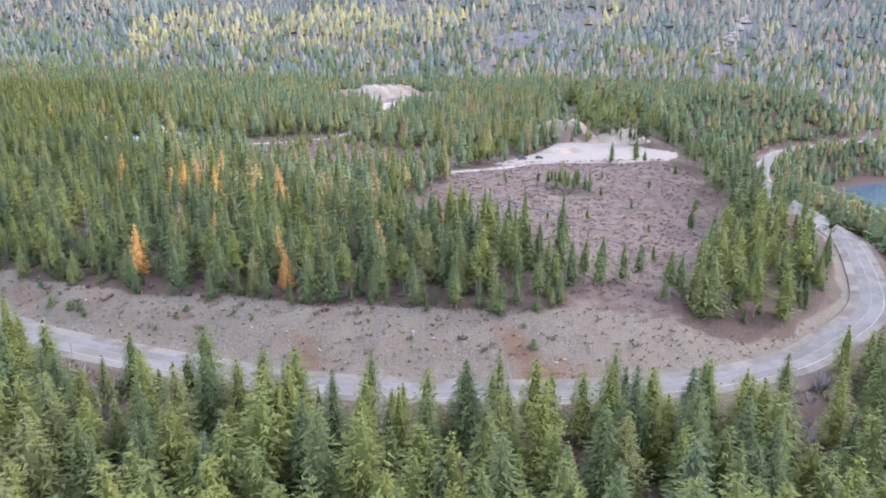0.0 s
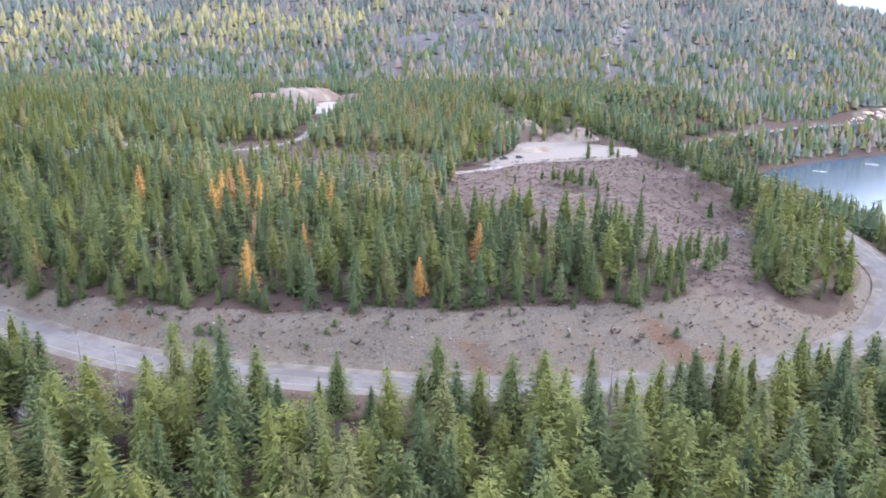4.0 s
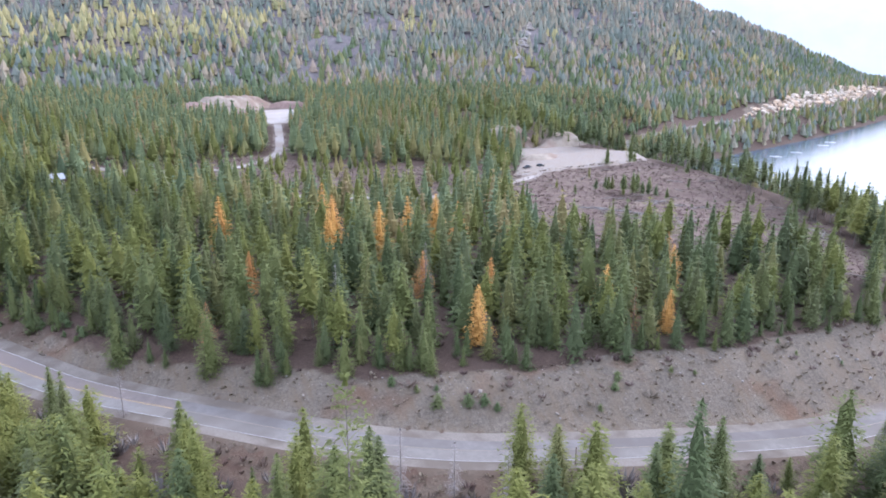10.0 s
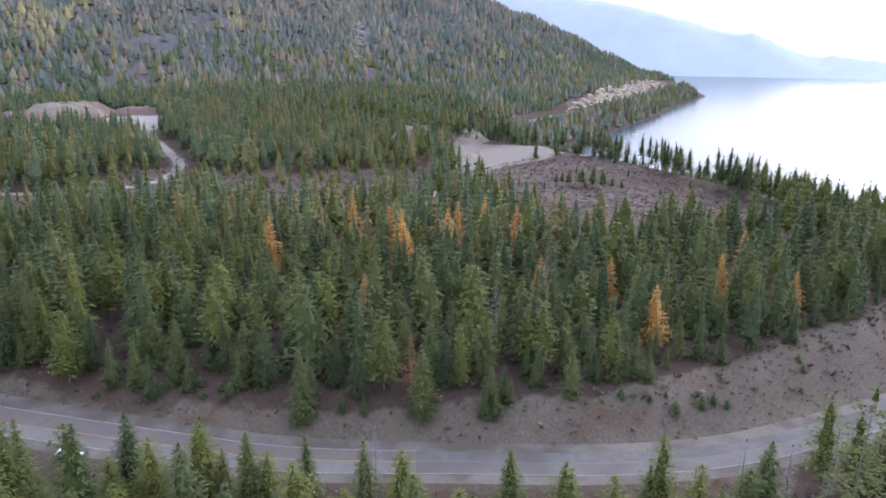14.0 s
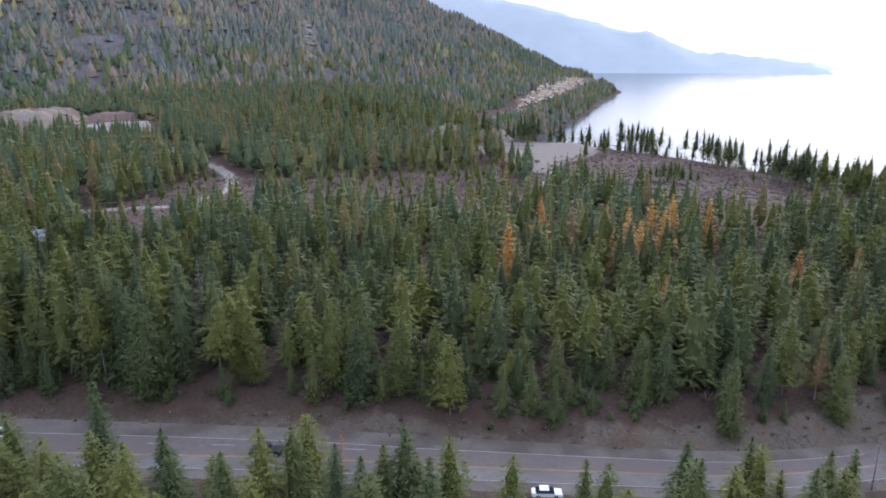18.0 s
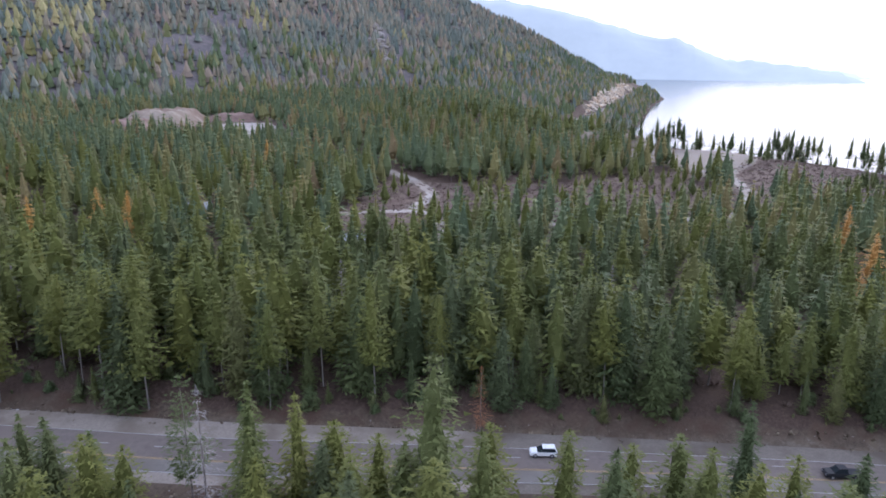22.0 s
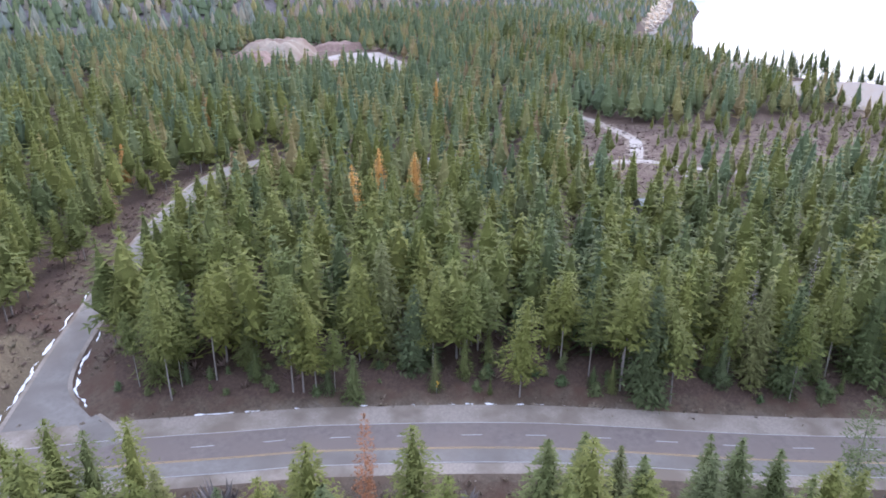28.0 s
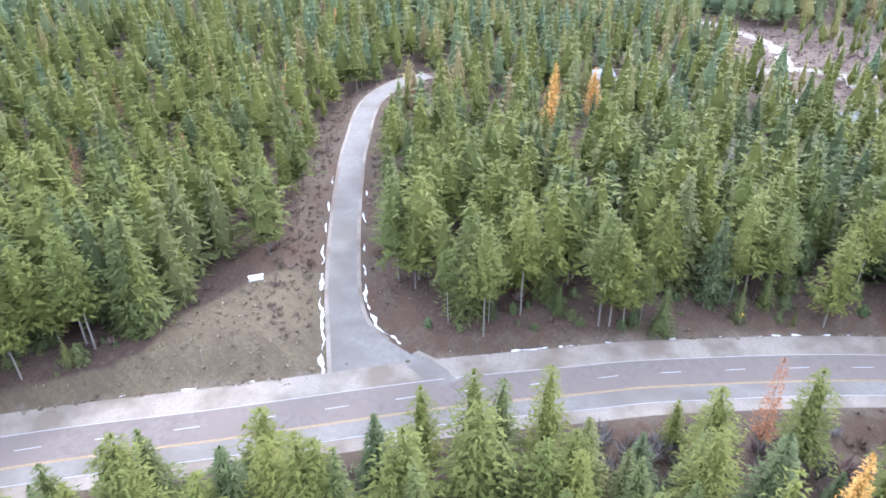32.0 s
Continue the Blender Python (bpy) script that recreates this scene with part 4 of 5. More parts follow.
RIM = [(112, 262), (126, 290), (135, 330), (136, 370), (140, 402)]
spots = []
while len(spots) < 34:
    k = rim.randrange(len(RIM) - 1)
    f = rim.random()
    cx0, cy0 = (RIM[k][i] + (RIM[k + 1][i] - RIM[k][i]) * f for i in (0, 1))
    for _ in range(rim.randint(1, 4)):
        spots.append((cx0 + rim.gauss(0, 4.5), cy0 + rim.gauss(0, 4.5), rim.uniform(15, 24)))
LONE.append(("pine_v", FIR, "pine_tree", "dark open pine on the bench edge above the lake", spots))
rng = random.Random(77)
for kind, leaf, name, label, x, y, top in TIPS:
    z = float(land(x, y)[0]) - 0.3
    single_tree(kind, leaf, BARK, name, x, y, z, top - z, 0.5 if leaf is RUST else {"pine_a": 0.8, "pine_s": 0.8, "dead_a": 0.85}.get(kind, 0.85), label, "trees beside the highway", rng)
    clear_of.append((x, y))
for kind, leaf, name, label, spots in LONE:
    for x, y, h in spots:
        z = float(land(x, y)[0]) - 0.2
        single_tree(kind, leaf, PALEBARK if leaf is GREY else BARK, name, x, y, z, h, 1.25 if leaf is LARCH or kind == "pine_v" else 1.0, label, label, rng)
        clear_of.append((x, y))

# foreground and bench trees, the western front of thin pines set closer
fx, fy, r_ = scatter(-560, 250, 20, 700, 6.1, 5, 0.66)
wx, wy, _ = scatter(-480, 60, 150, 560, 7.6, 6, 0.62)
wd_ = near_line(wx, wy, LINE)[0]
more = (wd_ > 5) & (wd_ < np.where(wx < -205, 40, np.interp(wx, [-140, -98, 60], [17, 29, 29])))
fx, fy = np.concatenate([fx, wx[more]]), np.concatenate([fy, wy[more]])
fz, fd, ff = land(fx, fy, True)
fw = road_width(near_line(fx, fy, LINE)[1])
sparse = open_ground(fx, fy)
south = (fd < -fw - 6) & (fd > -fw - 95) & (fz > -57)
clump = lumps(fx, fy, 34, 51) + 0.6 * lumps(fx, fy, 15, 52)
u = r_.uniform(0, 1, len(fx))
south &= (u < np.interp(fx, [-420, -330, -240, -130, -90], [1.1, 1.0, 0.85, 0.95, 0.95]) + 0.4 * clump)
GAPS = [(88, 153, 14), (98, 140, 9), (-121, 160, 9), (-121, 145, 8), (-86, 148, 8), (-47, 142, 8), (28, 122, 7), (-142, 176, 7), (-353, 416, 7), (-235, 281, 9), (-205, 240, 8), (-215, 262, 6)]
for ax_, ay_, ar_ in GAPS:
    south &= (fx - ax_) ** 2 + (fy - ay_) ** 2 > ar_ ** 2
first = np.interp(fx, [-520, -330, -260, -175, -140, -115, -95, -60, 60, 85, 260], [6, 6, 6.5, 6.5, 5, 12, 18, 17.5, 18, 6, 8])
north = (fd > first + 2.0 * lumps(fx, fy, 13, 53)) & ~sparse & (fd < 420)
north &= (u < np.where((fx < 60) & (fd < first + 14), 1.3, -1)) | (u < np.where((fx > 78) & (fx < 152) & (fy < 275) & (fd < 42), 0.95, np.where(fx > 92, 0.10 + 0.5 * clump, np.where((fx < -200) & (fd < 60), 1.0, 0.82))) + 0.5 * clump)
seed_in = sparse & inside(fx, fy, CLEARING) & (u < 0.014) | sparse & inside(fx, fy, OPEN2) & (u < 0.34 + 0.25 * clump) & ~(np.abs(near_line(fx, fy, MAIN)[0]) < 7) & ~(np.abs(near_line(fx, fy, PITROAD)[0]) < 8)
keep = (south | north | seed_in) & ((fx + 366) ** 2 + (fy - 477.5) ** 2 > 12 ** 2) & far_from_heroes(fx, fy, 3.8)
fx, fy, fz, fd, u, fw, south, clump = fx[keep], fy[keep], fz[keep], fd[keep], u[keep], fw[keep], south[keep], clump[keep]
r2 = np.random.RandomState(9)
n_ = len(fx)
pine = r2.uniform(0, 1, n_) < np.where(south, 0.55, np.interp(fx, [-330, -180, -60], [0.85, 0.4, 0.2]))
pine = np.where((fx > 92) & ~south, r2.uniform(0, 1, n_) < 0.7, pine)
young = (~south) & (fd < first[keep] + 7) & (r2.uniform(0, 1, n_) < np.where(fx < -215, 0.4, 0.72))
ht = np.where(south, np.interp(fx, [-430, -330, -290, -250, -150, -110, 0, 100], [19.5, 19.5, 18.5, 18.5, 18, 18, 21, 19]) * r2.uniform(0.75, 1.15, n_), r2.uniform(13.5, 22, n_)) * np.where(r2.uniform(0, 1, n_) < 0.18, 0.6, 1)
ht = np.where(~south & (fx < -215) & (fd < 60), ht * 1.15, ht)
ht = np.where(~south & (fx > -190) & (fx < 60) & (fd < first[keep] + 12), ht * 0.78, ht)
ht = np.where(~south & (fx > 100) & (fy > 270), ht * 1.08, ht)
ht = np.where(young, r2.uniform(4, 11, n_), ht)
ht = np.where(south & (fd > -fw - 12) & (fx > -330), ht * 0.85, ht)
ht = np.where(seed_in[keep], np.where(inside(fx, fy, OPEN2), r2.uniform(6, 14, n_), r2.uniform(4, 8, n_)), ht)
pine = pine | (seed_in[keep] & (r2.uniform(0, 1, n_) < 0.7))
fat = r2.uniform(0.78, 1.15, n_) * np.where(south, 1.1, np.where((fx > 100) & (fy > 270), 1.3, 1.0))
tint = np.clip(0.45 + 0.3 * lumps(fx, fy, 70, 66) + r2.uniform(-0.42, 0.42, n_), 0, 0.99)
near_zone = (south & (fx < 110)) | ((fd < 30) & (fd > 0) & (fx < 60))
mid_zone = ~near_zone & (((fd < 100) & (fx < 60)) | ((fx > 55) & (fx < 185) & (fy < 440) & (fd < 95)))
order = np.argsort(np.where(south, np.abs(fd + fw) * 0.5, fd))
single = np.zeros(n_, bool)
for kindmask in (pine & ~young, ~pine & ~young, young):
    c = [i for i in order if kindmask[i] and near_zone[i]][:290]
    single[c] = True
sel = {
    "pine": (pine & ~young), "fir": (~pine & ~young), "young": young,
}
for i in np.where(single)[0]:
    k = "young" if young[i] else "pine" if pine[i] else "fir"
    nm, lb = {"young": ("young_fir_tree", "small young fir at the edge of the road cut"), "pine": ("pine_tree", "tall green pine with a bare lower trunk"), "fir": ("fir_tree", "dense dark green fir")}[k]
    single_tree("pine_w" if k == "pine" and fx[i] < -215 and not south[i] else k + "_a", PINE if k == "pine" else FIR, PALEBARK if k == "pine" else BARK, nm, fx[i], fy[i], fz[i] - 0.2, ht[i], fat[i], lb, nm + "s beside the highway", rng)


def plant(mask, kind, leaf, name, label):
    if mask.any():
        wood(name, kind, fx[mask], fy[mask], fz[mask] - 0.2, ht[mask], fat[mask], tint[mask], leaf, PALEBARK if leaf is PINE else BARK, label)


rest = ~single
shore = ~south & ~near_zone & (fx > 100) & (fy > 270) & (fy < 520)
for nm_, kd_, lf_, lb_ in (("pine", "pine_m", PINE, "green pines on the slope below the highway"), ("fir", "fir_m", FIR, "dark green firs on the slope below the highway")):
    plant(rest & near_zone & south & sel[nm_], kd_, lf_, nm_ + "_wood", lb_)
plant(rest & near_zone & ~south & sel["pine"], "pine_b", PINE, "pine_wood", "green pines on the slope by the highway")
plant(rest & near_zone & ~south & sel["fir"], "fir_b", FIR, "fir_wood", "dark green firs on the slope by the highway")
plant(rest & young & (near_zone | mid_zone), "young_a", FIR, "young_fir_wood", "young firs along the road cut")
plant(rest & shore & ~young, "pine_v", FIR, "pine_wood", "tall open pines along the bench edge above the lake")
plant(rest & mid_zone & ~shore & sel["pine"], "pine_b", PINE, "pine_wood", "green pines on the bench")
plant(rest & mid_zone & ~shore & sel["fir"], "fir_b", FIR, "fir_wood", "dark green firs on the bench")
outer = rest & ~near_zone & ~mid_zone & ~shore & (fd < 240) & (fx < 170)
last = rest & ~near_zone & ~mid_zone & ~outer & ~shore
plant(outer & sel["pine"], "pine_c", PINE, "pine_wood", "green pines further back on the bench")
plant(outer & ~sel["pine"], "fir_c", HAZED_FARWOOD, "fir_wood", "dark green firs further back on the bench, paled by a haze tint")
plant(last, "fir_d", HAZED_FARWOOD, "fir_wood", "dark green firs towards the mountain, paled by a haze tint")

# woods beyond the bench, up to the mountain's foot
bx, by, r_ = scatter(-760, 420, 330, 1000, 6.7, 15, 0.6)
bz, bd, bf = land(bx, by, True)
ok = ((bd > 8) | ((bd < -13) & (bx > 150))) & (bf < 40) & ((by > 700) | (bx < -560) | (bx > 250) | (bd > 420) | ((bd < -13) & (bx > 150))) & ~open_ground(bx, by) & (bz > -57) & (r_.uniform(0, 1, len(bx)) < np.where((bd < 0) & (by > 430) & (by < 585), 0.15, 0.78) + 0.4 * lumps(bx, by, 45, 55))
bx, by, bz = bx[ok], by[ok], bz[ok]
wood("fir_wood", "fir_d", bx, by, bz, r_.uniform(10, 18, len(bx)), r_.uniform(1.05, 1.5, len(bx)), np.clip(0.42 + 0.3 * lumps(bx, by, 110, 67) + r_.uniform(-0.4, 0.4, len(bx)), 0, 0.99), HAZED_FARWOOD, BARK, "mixed conifers on the flat below the mountain, paled by a haze tint")

# mountain forest and lakeshore forest
SCREE = [(330, 900), (370, 960), (436, 1065), (470, 1150), (500, 1240)]
mx, my, r_ = scatter(-900, 1620, 560, 1750, 7.3, 25, 0.8)
mz, md, mf = land(mx, my, True)
barren = 1.15 * lumps(mx, my, 120, 61) + 0.8 * lumps(mx, my, 45, 62) + 0.25 * np.exp(-((mx - 520) / 150) ** 2) + 0.9 * np.exp(-(near_line(mx, my, np.array(SCREE, float))[0] / 26) ** 2)

ok = ((mf >= 40) | ((mx > 420) & ((md < -14) | (md > 16)))) & (mz > -57) & (mx > -0.62 * my - 60) & (r_.uniform(0, 1, len(mx)) < np.interp(barren, [0.55, 1.25], [1.0, 0.4])) & ~((mf < 40) & (mx <= 420))
ok &= (mx < 1450)
for ax_, ay_, ar_ in ((96, 1017, 34), (153, 991, 28), (200, 1075, 30), (-40, 1180, 40), (560, 1075, 22)):
    ok &= ((mx - ax_) / 1.6) ** 2 + (my - ay_) ** 2 > ar_ ** 2 * r_.uniform(0.05, 1.1, len(mx)) * (r_.uniform(0, 1, len(mx)) < 0.75)
mx, my, mz, mf = mx[ok], my[ok], mz[ok], mf[ok]
# scattered gold trees, plus a band at (-215, 1070) that paints a sunlit patch
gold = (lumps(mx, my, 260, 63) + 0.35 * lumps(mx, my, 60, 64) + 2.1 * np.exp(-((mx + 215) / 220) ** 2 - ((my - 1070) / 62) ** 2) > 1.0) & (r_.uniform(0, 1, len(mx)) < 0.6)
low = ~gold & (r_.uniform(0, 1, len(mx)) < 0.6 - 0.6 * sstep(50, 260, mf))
for m, leaf, lb in ((low, HAZED_FARWOOD, "green conifers on the mountain's lower slope, paled by a haze tint"), (~gold & ~low, HAZED_HILLWOOD, "conifers covering the mountain, haze painted into their blue green"), (gold, GOLDWOOD, "golden trees on the mountain, a sunlit patch put into their colour")):
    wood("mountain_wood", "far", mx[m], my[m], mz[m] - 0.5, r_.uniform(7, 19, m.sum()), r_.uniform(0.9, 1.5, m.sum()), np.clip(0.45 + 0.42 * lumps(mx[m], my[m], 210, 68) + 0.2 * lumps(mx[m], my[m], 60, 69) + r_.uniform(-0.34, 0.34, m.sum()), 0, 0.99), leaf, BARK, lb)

# ---- loose ground cover ----
def tuft(rng, n, r, h, wide, spread=0.5):
    """A tuft or bush of n upright sprays."""
    V, F = [], []
    for k in range(n):
        a, b = rng.uniform(0, 6.283), rng.uniform(0, 6.283)
        base = np.array([math.cos(a), math.sin(a), 0]) * r * rng.uniform(0, 0.5)
        tip = base + np.array([math.cos(a) * spread * r, math.sin(a) * spread * r, h * rng.uniform(0.55, 1.1)])
        kite(V, F, base, tip, np.array([math.cos(b), math.sin(b), 0]) * wide * rng.uniform(0.6, 1.3), np.array([0, 0, wide * 0.3]))
    return np.array(V), np.array(F), np.zeros((0, 3)), np.zeros((0, 3), int)


def stone(rng):
    """A rough angular stone about one metre across."""
    bm = bmesh.new()
    bmesh.ops.create_icosphere(bm, subdivisions=1, radius=0.5)
    sx = (rng.uniform(0.8, 1.3), rng.uniform(0.7, 1.1), rng.uniform(0.5, 0.8))
    V = np.array([[v.co[k] * sx[k] * rng.uniform(0.75, 1.2) for k in range(3)] for v in bm.verts])
    F = np.array([[v.index for v in f.verts] for f in bm.faces])
    bm.free()
    return V, F, np.zeros((0, 3)), np.zeros((0, 3), int)


KIND["tuft"] = [tuft(random.Random(200 + k), 6, 5.0, 10.0, 2.2, 0.7) for k in range(6)]
KIND["bush"] = [tuft(random.Random(220 + k), 24, 6.5, 10.0, 0.8, 0.75) for k in range(6)]
KIND["lowbush"] = [tuft(random.Random(280 + k), 8, 6.5, 10.0, 1.2, 0.75) for k in range(8)]
KIND["leafbush"] = [conifer(random.Random(240 + k), 10.0, 5.5, 0.0, 12, 8, 4, size=1.9, shape=0.45, core=0.5, ragged=0.35, core_n=6, rings=5)[:2] + (np.zeros((0, 3)), np.zeros((0, 3), int)) for k in range(6)]
KIND["stone"] = [tuple(np.asarray(a) * (10 if i == 0 else 1) for i, a in enumerate(stone(random.Random(260 + k)))) for k in range(7)]


def cover(name, kind, mask_fn, box_, step, seed, sizes, leaf, label, category, sink=0.0, fatness=(0.8, 1.3)):
    x, y, r = scatter(*box_, step, seed, 0.8)
    z, d, f = land(x, y, True)
    w = road_width(x)
    ok = mask_fn(x, y, z, d, w, r.uniform(0, 1, len(x)))
    x, y, z = x[ok], y[ok], z[ok]
    h = r.uniform(sizes[0], sizes[1], len(x)) * r.uniform(0.6, 1, len(x))
    return wood(name, kind, x, y, z - sink * h, h, r.uniform(*fatness, len(x)), r.uniform(0, 1, len(x)), leaf, BARK, label, category)


def bank_zone(x, d):
    return (d > 2.5) & (d < np.interp(x, [-520, -175, -140, -95, -60, 60, 85], [6, 6, 9, 16, 21, 20, 6]))


sd_abs = lambda x, y: np.abs(near_line(x, y, SIDE)[0])
cover("bank_stones", "stone", lambda x, y, z, d, w, u: bank_zone(x, d) & (x > -330) & (u < 0.30 + 0.3 * lumps(x, y, 14, 71)), (-330, 85, 150, 430), 1.15, 31, (0.14, 0.5), ROCK, "grey and buff loose stones on the cut bank", "stones", 0.02)
cover("verge_stones", "stone", lambda x, y, z, d, w, u: (((d > 0.6) & (d < 3)) | ((d < -w - 1.5) & (d > -w - 4))) & (sd_abs(x, y) > 14) & (u < 0.10), (-430, 150, 120, 500), 1.6, 32, (0.15, 0.5), ROCK, "small stones along the road edge", "stones", 0.02)
cover("dry_grass", "tuft", lambda x, y, z, d, w, u: ((bank_zone(x, d) & (u < 0.45)) | ((d < -w - 2) & (d > -w - 9) & (u < 0.5)) | ((d > 1.2) & (d < 3) & (u < 0.3))) & (x < 110), (-450, 110, 120, 520), 1.5, 33, (0.35, 0.9), STRAW, "tufts of dry straw coloured grass", "grass", 0.0, (1.2, 2.4))
cover("roadside_scrub", "bush", lambda x, y, z, d, w, u: (d < -w - 5) & (d > -w - 30) & (z > -50) & (u < 0.42 + 0.35 * lumps(x, y, 19, 72)), (-450, 130, 100, 520), 2.6, 34, (0.9, 2.8), SCRUB, "bare reddish brown scrub below the highway", "shrubs")
cover("bare_thicket", "bush", lambda x, y, z, d, w, u: (d < -w - 5) & (d > -w - 26) & (((x + 352) ** 2 + (y - 413) ** 2 < 100) & (u < 0.8) | (u < 0.10 + 0.2 * lumps(x, y, 30, 75))), (-440, 100, 100, 500), 2.4, 44, (2.0, 5.0), GREY, "bare grey thicket below the highway", "shrubs", 0.0, (0.6, 1.0))
cover("clearing_scrub", "lowbush", lambda x, y, z, d, w, u: (inside(x, y, CLEARING) | inside(x, y, OPEN2)) & (u < 0.6 + 0.4 * lumps(x, y, 22, 73)), (-200, 135, 165, 520), 1.9, 35, (0.3, 1.1), SCRUB, "low reddish brown scrub on the clearing", "shrubs", 0.0, (1.3, 2.6))
cover("clearing_grass", "tuft", lambda x, y, z, d, w, u: (inside(x, y, CLEARING) | inside(x, y, OPEN2)) & (u < 0.25), (-200, 135, 165, 520), 3.2, 36, (0.25, 0.55), STRAW, "dry grass on the clearing", "grass", 0.0, (1.5, 3.0))
cover("verge_scrub", "bush", lambda x, y, z, d, w, u: (d > 2) & (sd_abs(x, y) > 5.5) & (sd_abs(x, y) < 14) & ((x + 362) ** 2 + (y - 452) ** 2 > 17 ** 2) & (u < 0.55), (-420, -210, 440, 565), 1.7, 37, (0.3, 1.0), SCRUB, "brown scrub on the verges of the side road", "shrubs", 0.0, (1.2, 2.4))
cover("corner_grass", "tuft", lambda x, y, z, d, w, u: (d > 1.5) & (inside(x, y, CORNER) | (sd_abs(x, y) < 12) & (sd_abs(x, y) > 5.2)) & ((x + 362) ** 2 + (y - 452) ** 2 > 15 ** 2) & (u < 0.6), (-420, -210, 440, 565), 1.3, 38, (0.25, 0.6), STRAW, "flattened dry grass on the road corner", "grass", 0.0, (1.5, 3.2))
cover("wood_edge_bushes", "leafbush", lambda x, y, z, d, w, u: (d > 7) & (d < 15) & (x < -170) & (sd_abs(x, y) > 12) & ~inside(x, y, CORNER) & (u < 0.5), (-520, -170, 225, 620), 2.6, 39, (1.0, 3.2), GREENBUSH, "green bushes at the edge of the wood", "shrubs")
cover("undergrowth", "bush", lambda x, y, z, d, w, u: (d > 8) & (d < 70) & ~open_ground(x, y) & (u < 0.35), (-480, 60, 160, 560), 3.6, 40, (0.5, 1.8), SCRUB, "brown undergrowth between the trunks", "shrubs", 0.0, (1.0, 2.0))

# green bushes that can be told apart on the cut bank
bush_me = [mesh_data("bush_leaves", v, f, GREENBUSH) for v, f in (t[:2] for t in KIND["leafbush"])]
for k, (x, y, h) in enumerate([(-100, 177, 2.6), (-95, 174, 1.8), (-109, 183, 1.5), (-105, 182, 1.2), (-67, 172, 2.2), (-19, 167, 1.4), (-8, 163, 1.2), (21, 169, 1.6), (23, 164, 2.6), (-49, 168, 1.2), (-69, 170, 2.0), (-97, 176, 2.4), (-191, 254, 1.5),
                                (-113, 187, 2.2), (-106, 179, 3.0), (-74, 168, 1.4), (-54, 170, 1.4), (-22, 170, 1.2)]):
    b = new("bush", bush_me[k % len(bush_me)])
    b.matrix_basis = Matrix.Translation((x, y, float(land(x, y)[0]) - 0.1)) @ Matrix.Rotation(k * 1.7, 4, "Z") @ Matrix.Diagonal((h / 10, h / 10, h / 10, 1))
    tagged(b, "low green bush rooted on the stony cut bank", "bush", "bushes on the cut bank")

# boulders
stone_me = [mesh_data("boulder", v / 10, f, ROCK) for v, f, _, _ in KIND["stone"]]
rng = random.Random(91)
for k in range(30):
    x = rng.uniform(-150, 55)
    base, t, _ = along(HWY, 0)
    i = int(np.argmin(np.abs(HWY[:, 0] - x)))
    off = rng.uniform(3.2, 17)
    tt = HWY[min(i + 1, len(HWY) - 1)] - HWY[i]
    tt /= np.linalg.norm(tt)
    p = HWY[i] + np.array([tt[1], -tt[0]]) * off
    b = new("boulder", rng.choice(stone_me))
    sz = rng.uniform(0.45, 1.1)
    b.matrix_basis = Matrix.Translation((p[0], p[1], float(land(p[0], p[1])[0]) + 0.1 * sz)) @ Euler((rng.uniform(0, 0.5), rng.uniform(0, 0.5), rng.uniform(0, 6))).to_matrix().to_4x4() @ Matrix.Diagonal((sz, sz, sz, 1))
    tagged(b, "angular grey boulder lying on the cut bank", "boulder", "boulders on the cut bank")


# logs and slash on the clearing
def log_mesh(length, r):
    bm = bmesh.new()
    rod(bm, (-length / 2, 0, 0), (length / 2, 0, 0.1), r, r * 0.7, 7)
    me = bpy.data.meshes.new("log")
    bm.to_mesh(me)
    bm.free()
    me.materials.append(PALEBARK)
    return me


log_me = [log_mesh(l, r) for l, r in ((7, 0.2), (10, 0.24), (5, 0.18))]


def put_log(x, y, turn, label):
    o = new("log", rng.choice(log_me))
    o.matrix_basis = Matrix.Translation((x, y, float(land(x, y)[0]) + 0.16)) @ Matrix.Rotation(turn, 4, "Z")
    tagged(o, label, "log", "felled logs")


for (ax, ay), (bx_, by_), n in (((17, 309), (49, 273), 34), ((93, 246), (122, 275), 14), ((20, 294), (36, 268), 12), ((40, 322), (85, 300), 12)):
    for k in range(n):
        f = rng.random()
        put_log(ax + (bx_ - ax) * f + rng.uniform(-2, 2), ay + (by_ - ay) * f + rng.uniform(-2, 2), math.atan2(by_ - ay, bx_ - ax) + rng.uniform(-0.5, 0.5), "grey felled log in a windrow on the clearing")
k = 0
while k < 45:
    x, y = rng.uniform(-30, 125), rng.uniform(175, 385)
    if bool(inside(np.array([x]), np.array([y]), CLEARING)[0]):
        put_log(x, y, rng.uniform(0, 3.14), "grey felled log lying on the clearing")
        k += 1


